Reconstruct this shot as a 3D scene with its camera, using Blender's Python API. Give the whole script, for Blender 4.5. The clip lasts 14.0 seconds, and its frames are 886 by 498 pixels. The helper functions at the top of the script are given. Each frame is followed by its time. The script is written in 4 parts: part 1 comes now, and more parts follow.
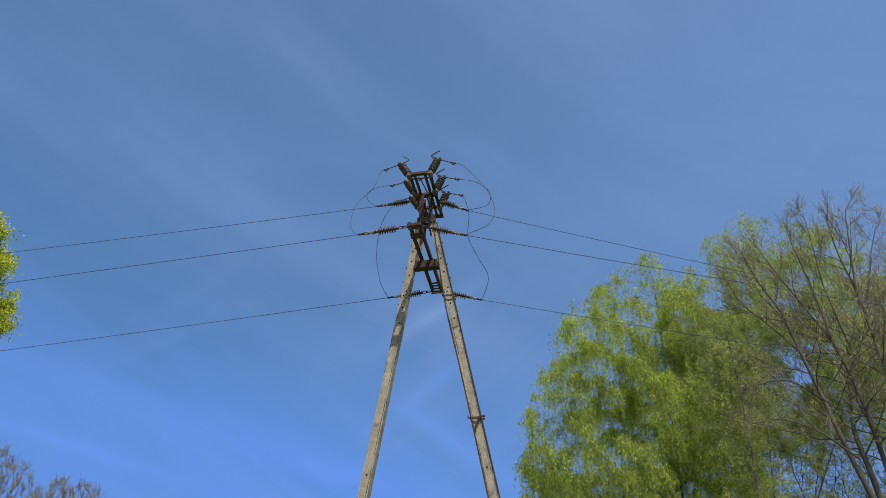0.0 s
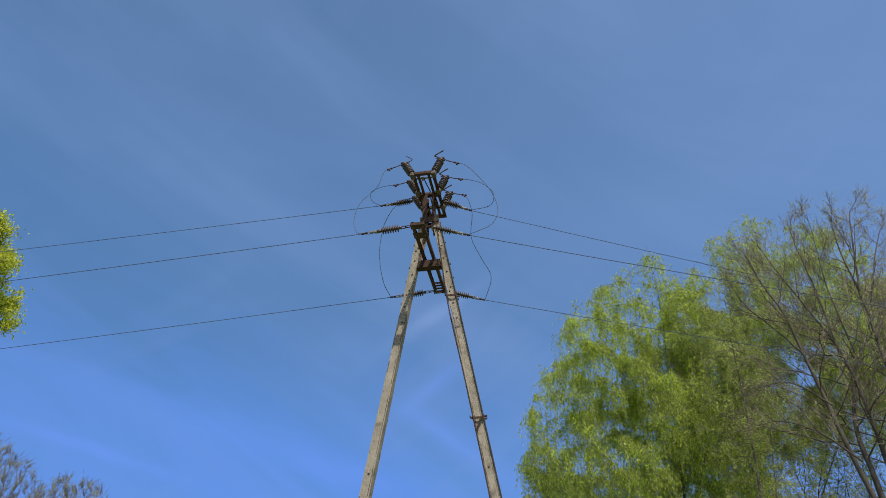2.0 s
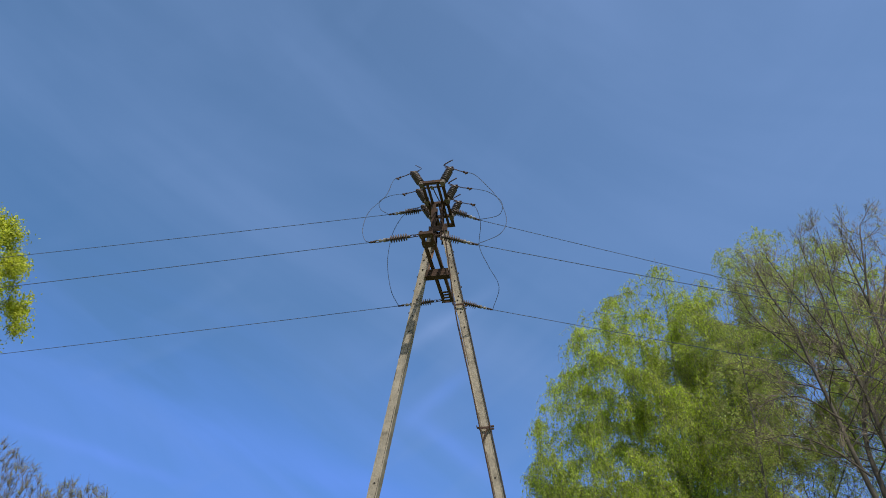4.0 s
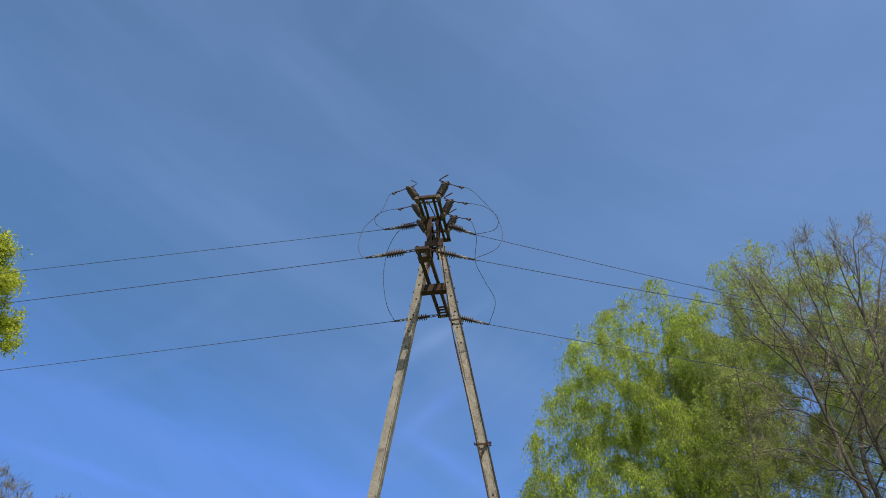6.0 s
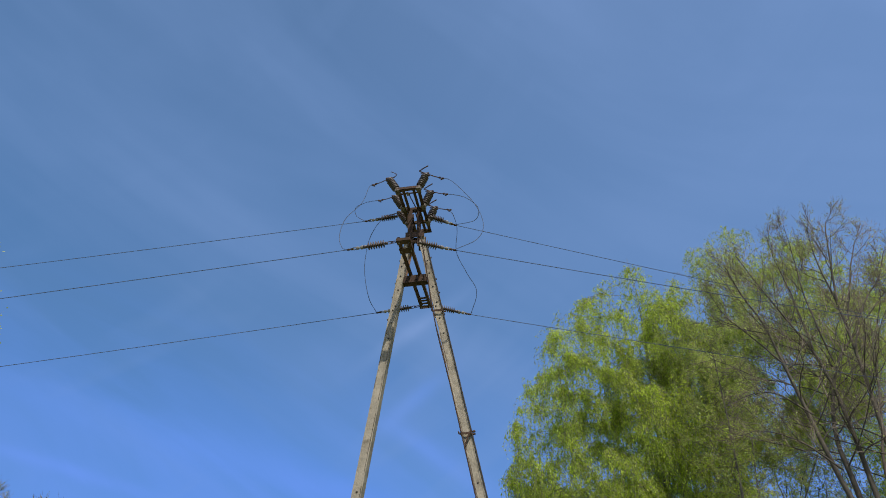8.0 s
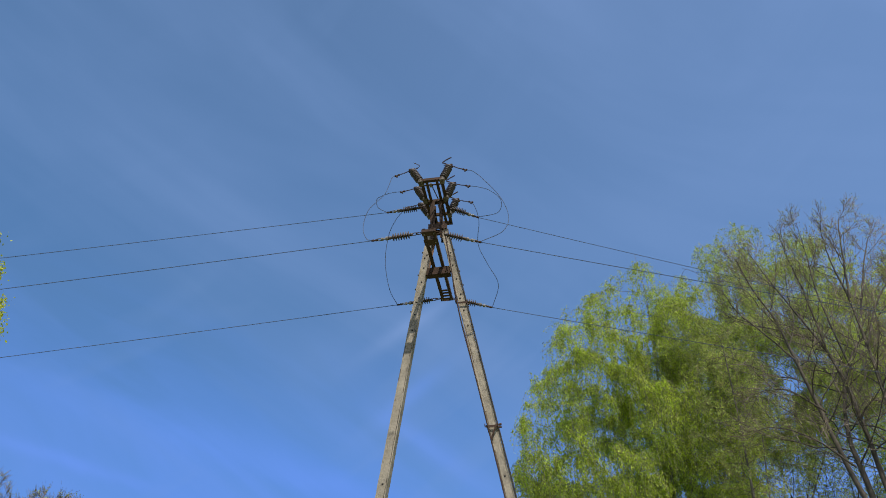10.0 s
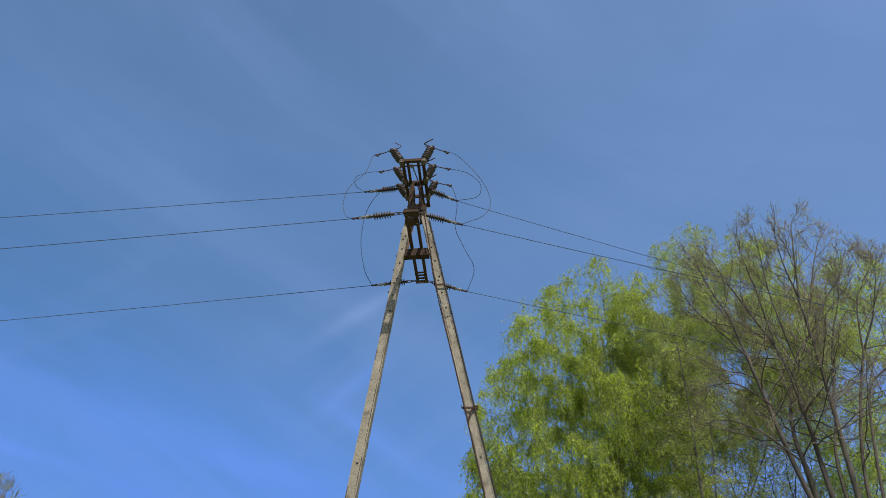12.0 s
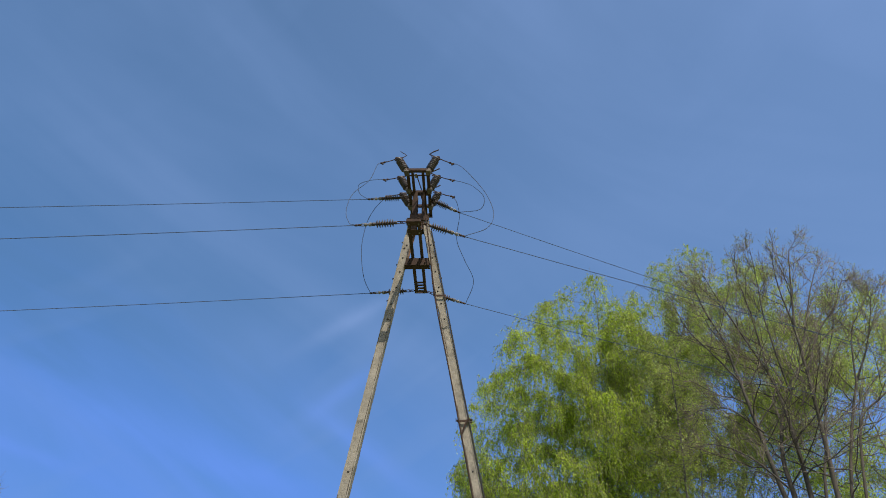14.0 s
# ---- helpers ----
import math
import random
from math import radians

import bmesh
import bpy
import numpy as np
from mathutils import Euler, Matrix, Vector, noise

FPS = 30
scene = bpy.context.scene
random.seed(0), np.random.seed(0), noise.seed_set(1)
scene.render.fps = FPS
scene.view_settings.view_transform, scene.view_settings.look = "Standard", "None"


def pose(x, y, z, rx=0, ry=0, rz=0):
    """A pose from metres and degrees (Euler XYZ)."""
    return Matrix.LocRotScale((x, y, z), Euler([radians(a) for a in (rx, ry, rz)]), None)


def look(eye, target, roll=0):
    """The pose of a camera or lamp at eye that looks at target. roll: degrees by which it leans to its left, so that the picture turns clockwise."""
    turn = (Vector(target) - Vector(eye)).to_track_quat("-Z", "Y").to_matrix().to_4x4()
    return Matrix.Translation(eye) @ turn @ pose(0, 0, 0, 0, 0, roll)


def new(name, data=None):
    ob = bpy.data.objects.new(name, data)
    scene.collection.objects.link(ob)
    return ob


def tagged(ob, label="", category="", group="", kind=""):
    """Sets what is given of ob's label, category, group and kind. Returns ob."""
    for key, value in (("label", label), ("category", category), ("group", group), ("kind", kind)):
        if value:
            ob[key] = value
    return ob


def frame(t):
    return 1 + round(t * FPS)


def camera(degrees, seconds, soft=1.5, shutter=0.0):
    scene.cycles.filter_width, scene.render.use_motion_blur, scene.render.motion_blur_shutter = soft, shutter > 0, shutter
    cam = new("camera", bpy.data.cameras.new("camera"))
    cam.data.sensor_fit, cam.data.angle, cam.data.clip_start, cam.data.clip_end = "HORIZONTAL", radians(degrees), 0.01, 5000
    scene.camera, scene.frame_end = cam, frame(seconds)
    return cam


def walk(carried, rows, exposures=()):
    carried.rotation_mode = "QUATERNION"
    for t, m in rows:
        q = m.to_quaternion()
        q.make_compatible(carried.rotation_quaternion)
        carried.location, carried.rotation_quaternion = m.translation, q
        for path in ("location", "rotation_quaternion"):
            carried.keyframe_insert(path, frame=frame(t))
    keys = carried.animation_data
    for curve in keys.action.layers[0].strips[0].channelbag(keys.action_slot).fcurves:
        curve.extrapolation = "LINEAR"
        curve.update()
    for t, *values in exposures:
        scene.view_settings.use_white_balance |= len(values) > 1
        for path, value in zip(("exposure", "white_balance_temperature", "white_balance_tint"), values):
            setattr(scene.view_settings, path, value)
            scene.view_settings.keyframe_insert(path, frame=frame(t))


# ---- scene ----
cam = camera(65.5, 14.0, soft=0.95)
PATH = [
    (0, pose(2.383, -12.703, 1.607, 123.993, 0.800, 9.517)),
    (0.5, pose(2.394, -12.710, 1.616, 123.608, 1.065, 9.654)),
    (1, pose(2.385, -12.697, 1.602, 123.577, 0.830, 9.630)),
    (1.5, pose(2.380, -12.692, 1.596, 123.517, 0.600, 9.333)),
    (2, pose(2.383, -12.700, 1.591, 124.033, 0.431, 9.569)),
    (2.5, pose(2.369, -12.681, 1.596, 124.139, 0.129, 9.639)),
    (3, pose(2.359, -12.697, 1.591, 124.312, -0.088, 9.620)),
    (3.5, pose(2.367, -12.704, 1.588, 124.494, -0.417, 9.754)),
    (6, pose(2.324, -12.713, 1.644, 125.869, 0.051, 9.471)),
    (6.5, pose(2.327, -12.718, 1.651, 125.471, 0.062, 9.245)),
    (7, pose(2.338, -12.738, 1.636, 125.849, 0.367, 9.478)),
    (7.5, pose(2.323, -12.737, 1.624, 125.530, 1.124, 8.308)),
    (8, pose(2.264, -12.752, 1.625, 125.093, 1.775, 8.478)),
    (8.2, pose(2.243, -12.724, 1.639, 125.680, 1.617, 8.799)),
    (10.3, pose(1.632, -12.701, 1.646, 124.602, 1.349, 8.062)),
    (10.5, pose(1.592, -12.662, 1.641, 125.706, 1.121, 8.449)),
    (11, pose(1.474, -12.581, 1.610, 126.332, 1.291, 5.643)),
    (11.5, pose(1.243, -12.610, 1.567, 124.241, 2.935, 4.945)),
    (12, pose(1.086, -12.615, 1.542, 123.745, 1.667, 3.417)),
    (12.5, pose(1.035, -12.599, 1.547, 124.294, 0.934, 3.596)),
    (13, pose(0.998, -12.625, 1.550, 124.651, 0.038, 2.865)),
    (13.5, pose(0.985, -12.639, 1.551, 124.887, -0.339, 2.410)),
    (14, pose(0.965, -12.599, 1.566, 124.615, -0.367, 1.586)),
]
walk(cam, PATH, exposures=[(0.0, 0.0), (14.0, 0.0)])

# ---------------------------------------------------------------- sky and sun
SUN_EL, SUN_AZ = 54.0, 28.0          # height, and turn from straight behind the first view towards its right
world = bpy.data.worlds.new("sky")
scene.world = world
world.use_nodes = True
wn, wl = world.node_tree.nodes, world.node_tree.links
wn.clear()


def wnode(kind, **values):
    n = wn.new(kind)
    for k, v in values.items():
        n.inputs[k].default_value = v
    return n


sky = wn.new("ShaderNodeTexSky")
sky.sky_type, sky.sun_disc = "NISHITA", False
sky.sun_elevation, sky.sun_rotation = radians(SUN_EL), radians(180 - SUN_AZ)
sky.air_density, sky.dust_density, sky.ozone_density = 1.0, 0.6, 3.0
way = wn.new("ShaderNodeTexCoord")


def along(direction, stretch):
    """The sky's direction measured along one axis."""
    n = wn.new("ShaderNodeVectorMath")
    n.operation = "DOT_PRODUCT"
    n.inputs[1].default_value = [c * stretch for c in direction]
    wl.new(way.outputs["Generated"], n.inputs[0])
    return n.outputs["Value"]


# thin high cloud: soft streaks that fall from the left to the right
streak = wn.new("ShaderNodeCombineXYZ")
wl.new(along((0.88, 0.0, -0.47), 0.9), streak.inputs["X"])
wl.new(along((0.47, 0.0, 0.88), 3.4), streak.inputs["Y"])
wl.new(along((0.0, 1.0, 0.0), 0.8), streak.inputs["Z"])
veil = wnode("ShaderNodeTexNoise", Scale=1.5, Detail=4.0, Roughness=0.55, Distortion=0.5)
wl.new(streak.outputs["Vector"], veil.inputs["Vector"])
thin = wnode("ShaderNodeMapRange", **{"From Min": 0.42, "From Max": 0.72, "To Min": 0.02, "To Max": 0.25})
wl.new(veil.outputs["Fac"], thin.inputs["Value"])
height = wn.new("ShaderNodeValToRGB")
stops = height.color_ramp.elements
stops[0].position, stops[0].color = 0.04, (0.85, 0.92, 1.0, 1)
stops[1].position, stops[1].color = 0.85, (0.103, 0.205, 0.405, 1)
stops.new(0.21).color = (0.078, 0.262, 0.77, 1)
stops.new(0.48).color = (0.086, 0.220, 0.490, 1)
wl.new(along((0.0, 0.0, 1.0), 1.0), height.inputs["Fac"])
gain = wn.new("ShaderNodeVectorMath")
gain.operation = "SCALE"
gain.inputs["Scale"].default_value = 1 / 0.11
wl.new(height.outputs["Color"], gain.inputs[0])
blend = wn.new("ShaderNodeMix")
blend.data_type = "RGBA"
blend.inputs["Factor"].default_value = 0.78
wl.new(sky.outputs["Color"], blend.inputs["A"])
wl.new(gain.outputs["Vector"], blend.inputs["B"])
# a few thin wisps that cross the other way
cross = wn.new("ShaderNodeCombineXYZ")
wl.new(along((0.80, 0.0, 0.60), 1.3), cross.inputs["X"])
wl.new(along((-0.60, 0.0, 0.80), 6.5), cross.inputs["Y"])
wl.new(along((0.0, 1.0, 0.0), 1.2), cross.inputs["Z"])
trail = wnode("ShaderNodeTexNoise", Scale=1.7, Detail=3.0, Roughness=0.5, Distortion=0.35)
wl.new(cross.outputs["Vector"], trail.inputs["Vector"])
trails = wnode("ShaderNodeMapRange", **{"From Min": 0.54, "From Max": 0.72, "To Min": 0.0, "To Max": 0.18})
wl.new(trail.outputs["Fac"], trails.inputs["Value"])
sum_ = wn.new("ShaderNodeMath")
sum_.operation = "ADD"
wl.new(thin.outputs["Result"], sum_.inputs[0])
lower = wnode("ShaderNodeMapRange", **{"From Min": -0.62, "From Max": -0.42, "To Min": 0.35, "To Max": 1.0})
wl.new(along((0.0, 0.0, -1.0), 1.0), lower.inputs["Value"])
fading = wn.new("ShaderNodeMath")
fading.operation = "MULTIPLY"
wl.new(trails.outputs["Result"], fading.inputs[0])
wl.new(lower.outputs["Result"], fading.inputs[1])
wl.new(fading.outputs[0], sum_.inputs[1])
haze = wnode("ShaderNodeMapRange", **{"From Min": -0.15, "From Max": 0.65, "To Min": 0.0, "To Max": 0.43})
wl.new(along((1.0, 0.0, 0.25), 1.0), haze.inputs["Value"])
both = wn.new("ShaderNodeMath")
both.operation = "ADD"
wl.new(sum_.outputs[0], both.inputs[0])
wl.new(haze.outputs["Result"], both.inputs[1])
fray = wnode("ShaderNodeTexNoise", Scale=14.0, Detail=5.0, Roughness=0.6, Distortion=0.4)
wl.new(way.outputs["Generated"], fray.inputs["Vector"])


def sky_math(op, a, b=None, clamp=False):
    n = wn.new("ShaderNodeMath")
    n.operation, n.use_clamp = op, clamp
    for k, v in enumerate((a, b)):
        if v is None:
            continue
        if isinstance(v, (int, float)):
            n.inputs[k].default_value = v
        else:
            wl.new(v, n.inputs[k])
    return n.outputs[0]


def wisp_line(total, a, b, width, amount):
    """One thin drawn-out wisp of high cloud between two directions of the sky, frayed and fading at its ends."""
    a, b = Vector(a).normalized(), Vector(b).normalized()
    across = sky_math("ADD", along(a.cross(b).normalized(), 1.0 / width), sky_math("MULTIPLY_ADD", fray.outputs["Fac"], 0.9))
    across.node.inputs[1].links[0].from_node.inputs[2].default_value = -0.45
    t = (b - a).normalized()
    half = (b - a).length * 0.5
    run = sky_math("ADD", along(t, 1.0 / half), -((a + b) * 0.5).dot(t) / half)
    body = sky_math("POWER", 2.718, sky_math("MULTIPLY", sky_math("MULTIPLY", across, across), -1.0))
    ends = sky_math("POWER", 2.718, sky_math("MULTIPLY", sky_math("MULTIPLY", run, run), -0.8))
    front = wnode("ShaderNodeMapRange", **{"From Min": 0.0, "From Max": 0.3, "To Min": 0.0, "To Max": amount})
    wl.new(along((0.0, 1.0, 0.0), 1.0), front.inputs["Value"])
    return sky_math("ADD", total, sky_math("MULTIPLY", sky_math("MULTIPLY", body, ends), front.outputs["Result"]))


veils = both.outputs[0]
for a, b, width, amount in (
        ((-0.215, 0.868, 0.440), (-0.095, 0.857, 0.512), 0.011, 0.36),
        ((-0.330, 0.870, 0.420), (-0.200, 0.860, 0.470), 0.045, 0.12),
        ((-0.640, 0.420, 0.650), (-0.278, 0.802, 0.528), 0.050, 0.13),
        ((-0.560, 0.480, 0.700), (-0.360, 0.680, 0.640), 0.025, 0.07),
        ((0.040, 0.830, 0.570), (0.330, 0.760, 0.580), 0.060, 0.10)):
    veils = wisp_line(veils, a, b, width, amount)
# a bluer wispy bank low down on one side
low = wnode("ShaderNodeMapRange", **{"From Min": -0.03, "From Max": 0.30, "To Min": 0.0, "To Max": 1.0})
wl.new(along((-0.33, 0.3, -0.8), 1.0), low.inputs["Value"])
wisp = wnode("ShaderNodeTexNoise", Scale=2.6, Detail=5.0, Roughness=0.5, Distortion=0.9)
wl.new(streak.outputs["Vector"], wisp.inputs["Vector"])
wisps = wnode("ShaderNodeMapRange", **{"From Min": 0.40, "From Max": 0.64, "To Min": 0.0, "To Max": 0.95})
wl.new(wisp.outputs["Fac"], wisps.inputs["Value"])
bank = wn.new("ShaderNodeMath")
bank.operation = "MULTIPLY"
wl.new(low.outputs["Result"], bank.inputs[0])
wl.new(wisps.outputs["Result"], bank.inputs[1])
bright = bank.outputs[0]
for a, b, width, amount in (
        ((-0.206, 0.912, 0.356), (-0.125, 0.904, 0.416), 0.012, 0.46),
        ((-0.215, 0.912, 0.362), (-0.095, 0.946, 0.285), 0.014, 0.50),
        ((-0.656, 0.694, 0.298), (-0.480, 0.830, 0.252), 0.008, 0.48),
        ((-0.620, 0.720, 0.370), (-0.285, 0.923, 0.275), 0.026, 0.38),
        ((-0.400, 0.880, 0.300), (-0.150, 0.960, 0.240), 0.018, 0.30)):
    bright = wisp_line(bright, a, b, width, amount)
bright = sky_math("MINIMUM", bright, 1.0)
lowmix = wn.new("ShaderNodeMix")
lowmix.data_type = "RGBA"
lowmix.inputs["B"].default_value = (1.22, 2.72, 7.7, 1)
wl.new(bright, lowmix.inputs["Factor"])
wl.new(blend.outputs["Result"], lowmix.inputs["A"])
cloud = wn.new("ShaderNodeMix")
cloud.data_type = "RGBA"
cloud.inputs["B"].default_value = (2.0, 3.2, 6.1, 1)
wl.new(veils, cloud.inputs["Factor"])
wl.new(lowmix.outputs["Result"], cloud.inputs["A"])
# an unseen white glow round the sun, behind the camera, added as fill light
SUN_WAY = Vector((math.sin(radians(SUN_AZ)) * math.cos(radians(SUN_EL)), -math.cos(radians(SUN_AZ)) * math.cos(radians(SUN_EL)), math.sin(radians(SUN_EL))))
glow = wnode("ShaderNodeMapRange", **{"From Min": 0.70, "From Max": 0.99, "To Min": 0.0, "To Max": 0.7})
wl.new(along(SUN_WAY, 1.0), glow.inputs["Value"])
fill_glow = wn.new("ShaderNodeMix")
fill_glow.data_type = "RGBA"
fill_glow.inputs["B"].default_value = (17.0, 17.4, 18.0, 1)
wl.new(glow.outputs["Result"], fill_glow.inputs["Factor"])
wl.new(cloud.outputs["Result"], fill_glow.inputs["A"])
back = wnode("ShaderNodeBackground", Strength=0.11)
wl.new(fill_glow.outputs["Result"], back.inputs["Color"])
wout = wn.new("ShaderNodeOutputWorld")
wl.new(back.outputs["Background"], wout.inputs["Surface"])

sun_data = bpy.data.lights.new("sun", "SUN")
sun_data.energy, sun_data.angle, sun_data.color = 5.0, radians(0.53), (1.0, 0.94, 0.84)
sun = new("sun", sun_data)
sun.matrix_world = look(SUN_WAY * 80, (0, 0, 0))


# ---------------------------------------------------------------- materials
def material(name, dark, light, scale=6.0, rough=0.8, metal=0.0, bump=0.15, fine=40.0, stain=None, stain_at=(0.55, 0.75), spread=0.0, stretch=(1, 1, 1), gloss=0.5):
    """A surface whose colour wanders between two tones at two scales, with stains and fine relief."""
    m = bpy.data.materials.new(name)
    m.use_nodes = True
    n, l = m.node_tree.nodes, m.node_tree.links
    b = n["Principled BSDF"]
    tc = n.new("ShaderNodeTexCoord")
    mp = n.new("ShaderNodeMapping")
    mp.inputs["Scale"].default_value = stretch
    l.new(tc.outputs["Object"], mp.inputs["Vector"])
    big, small = n.new("ShaderNodeTexNoise"), n.new("ShaderNodeTexNoise")
    big.inputs["Scale"].default_value, big.inputs["Detail"].default_value = scale, 5
    small.inputs["Scale"].default_value, small.inputs["Detail"].default_value = fine, 4
    for t in (big, small):
        l.new(mp.outputs["Vector"], t.inputs["Vector"])
    mixed = n.new("ShaderNodeMath")
    mixed.operation = "MULTIPLY_ADD"
    mixed.inputs[1].default_value = 0.45
    l.new(small.outputs["Fac"], mixed.inputs[0])
    half = n.new("ShaderNodeMath")
    half.operation = "MULTIPLY"
    half.inputs[1].default_value = 0.55
    l.new(big.outputs["Fac"], half.inputs[0])
    l.new(half.outputs[0], mixed.inputs[2])
    ramp = n.new("ShaderNodeValToRGB")
    ramp.color_ramp.elements[0].position, ramp.color_ramp.elements[1].position = 0.32, 0.68
    ramp.color_ramp.elements[0].color, ramp.color_ramp.elements[1].color = (*dark, 1), (*light, 1)
    l.new(mixed.outputs[0], ramp.inputs["Fac"])
    colour = ramp.outputs["Color"]
    if stain:
        st = n.new("ShaderNodeTexNoise")
        st.inputs["Scale"].default_value, st.inputs["Detail"].default_value, st.inputs["Roughness"].default_value = scale * 1.7, 7, 0.65
        l.new(mp.outputs["Vector"], st.inputs["Vector"])
        mr = n.new("ShaderNodeMapRange")
        mr.inputs["From Min"].default_value, mr.inputs["From Max"].default_value = stain_at
        l.new(st.outputs["Fac"], mr.inputs["Value"])
        mx = n.new("ShaderNodeMix")
        mx.data_type = "RGBA"
        mx.inputs["B"].default_value = (*stain, 1)
        l.new(mr.outputs["Result"], mx.inputs["Factor"])
        l.new(colour, mx.inputs["A"])
        colour = mx.outputs["Result"]
    if spread:
        info, hsv, vary = n.new("ShaderNodeObjectInfo"), n.new("ShaderNodeHueSaturation"), n.new("ShaderNodeMapRange")
        vary.inputs["To Min"].default_value, vary.inputs["To Max"].default_value = 1 - spread, 1 + spread
        l.new(info.outputs["Random"], vary.inputs["Value"])
        l.new(vary.outputs["Result"], hsv.inputs["Value"])
        l.new(colour, hsv.inputs["Color"])
        colour = hsv.outputs["Color"]
    l.new(colour, b.inputs["Base Color"])
    b.inputs["Roughness"].default_value, b.inputs["Metallic"].default_value = rough, metal
    b.inputs["Specular IOR Level"].default_value = gloss
    bp = n.new("ShaderNodeBump")
    bp.inputs["Strength"].default_value, bp.inputs["Distance"].default_value = bump, 0.01
    l.new(mixed.outputs[0], bp.inputs["Height"])
    l.new(bp.outputs["Normal"], b.inputs["Normal"])
    return m


def leaf_material(name, tones, through_light=0.4):
    """Leaves: each one has a tone of its own, and lets some light through."""
    m = bpy.data.materials.new(name)
    m.use_nodes = True
    n, l = m.node_tree.nodes, m.node_tree.links
    out = n["Material Output"]
    b = n["Principled BSDF"]
    geo, ramp = n.new("ShaderNodeNewGeometry"), n.new("ShaderNodeValToRGB")
    e = ramp.color_ramp.elements
    while len(e) < len(tones):
        e.new(0.5)
    for i, c in enumerate(tones):
        e[i].position, e[i].color = i / (len(tones) - 1), (*c, 1)
    l.new(geo.outputs["Random Per Island"], ramp.inputs["Fac"])
    tc, patch = n.new("ShaderNodeTexCoord"), n.new("ShaderNodeTexNoise")
    patch.inputs["Scale"].default_value, patch.inputs["Detail"].default_value, patch.inputs["Roughness"].default_value = 1.3, 5, 0.65
    l.new(tc.outputs["Object"], patch.inputs["Vector"])
    mr, hsv = n.new("ShaderNodeMapRange"), n.new("ShaderNodeHueSaturation")
    mr.inputs["From Min"].default_value, mr.inputs["From Max"].default_value = 0.34, 0.64
    mr.inputs["To Min"].default_value, mr.inputs["To Max"].default_value = 0.76, 1.40
    l.new(patch.outputs["Fac"], mr.inputs["Value"])
    l.new(mr.outputs["Result"], hsv.inputs["Value"])
    l.new(ramp.outputs["Color"], hsv.inputs["Color"])
    l.new(hsv.outputs["Color"], b.inputs["Base Color"])
    b.inputs["Roughness"].default_value = 0.55
    tr, mix = n.new("ShaderNodeBsdfTranslucent"), n.new("ShaderNodeMixShader")
    l.new(hsv.outputs["Color"], tr.inputs["Color"])
    mix.inputs["Fac"].default_value = through_light
    l.new(b.outputs["BSDF"], mix.inputs[1])
    l.new(tr.outputs["BSDF"], mix.inputs[2])
    l.new(mix.outputs["Shader"], out.inputs["Surface"])
    return m


CONCRETE = material("weathered_concrete", (0.155, 0.134, 0.103), (0.34, 0.298, 0.232), 3.6, 0.92, 0, 0.8, 46, (0.10, 0.085, 0.066), (0.54, 0.72), 0.05, (1, 1, 0.75), gloss=0.3)
GRIME = material("grimy_crumbling_concrete", (0.045, 0.036, 0.028), (0.15, 0.122, 0.092), 5.0, 0.95, 0, 0.9, 40, (0.03, 0.025, 0.02), (0.5, 0.65), 0.0, gloss=0.2)
STEEL = material("brown_painted_steel", (0.036, 0.023, 0.017), (0.080, 0.050, 0.037), 5, 0.85, 0.0, 0.2, 60, (0.085, 0.044, 0.028), (0.55, 0.70), 0.15, gloss=0.15)
RUST = material("rust_stained_surface", (0.10, 0.052, 0.028), (0.23, 0.125, 0.07), 8, 0.85, 0.1, 0.4, 70, (0.045, 0.03, 0.022), (0.5, 0.7), 0.1)
GALV = material("dull_galvanised_metal", (0.11, 0.10, 0.088), (0.27, 0.25, 0.22), 12, 0.65, 0.35, 0.15, 90, (0.16, 0.10, 0.06), (0.56, 0.72), 0.15)
PORCELAIN = material("dark_brown_glazed_porcelain", (0.036, 0.024, 0.019), (0.064, 0.045, 0.037), 9, 0.5, 0, 0.03, 50, (0.06, 0.05, 0.04), (0.6, 0.8), 0.12)
CAP = material("dull_cast_metal", (0.07, 0.058, 0.046), (0.16, 0.135, 0.11), 10, 0.7, 0.2, 0.2, 80, (0.09, 0.05, 0.03), (0.52, 0.7), 0.1)
CABLE = material("weathered_conductor", (0.035, 0.052, 0.095), (0.065, 0.090, 0.150), 14, 0.85, 0.0, 0.1, 90)
HOLE = material("dark_bolt", (0.02, 0.018, 0.016), (0.05, 0.042, 0.035), 30, 0.7, 0.3, 0.1, 120)
BARK = material("grey_brown_bark", (0.072, 0.063, 0.052), (0.20, 0.175, 0.14), 3.0, 0.95, 0, 0.8, 22, (0.035, 0.04, 0.02), (0.55, 0.75), 0.0, (1, 1, 0.3))
BARK_DARK = material("dark_brown_bark", (0.038, 0.031, 0.024), (0.115, 0.094, 0.073), 3.0, 0.95, 0, 0.8, 22, (0.03, 0.03, 0.018), (0.55, 0.75), 0.0, (1, 1, 0.3))
BARK_GREY = material("grey_twig_bark", (0.085, 0.080, 0.075), (0.19, 0.178, 0.165), 3.0, 0.95, 0, 0.5, 20)
BARK_TWIG = material("brown_twig_bark", (0.13, 0.103, 0.078), (0.28, 0.226, 0.175), 3.0, 0.95, 0, 0.5, 20, (0.05, 0.04, 0.03), (0.55, 0.75), 0.0, (1, 1, 0.3))
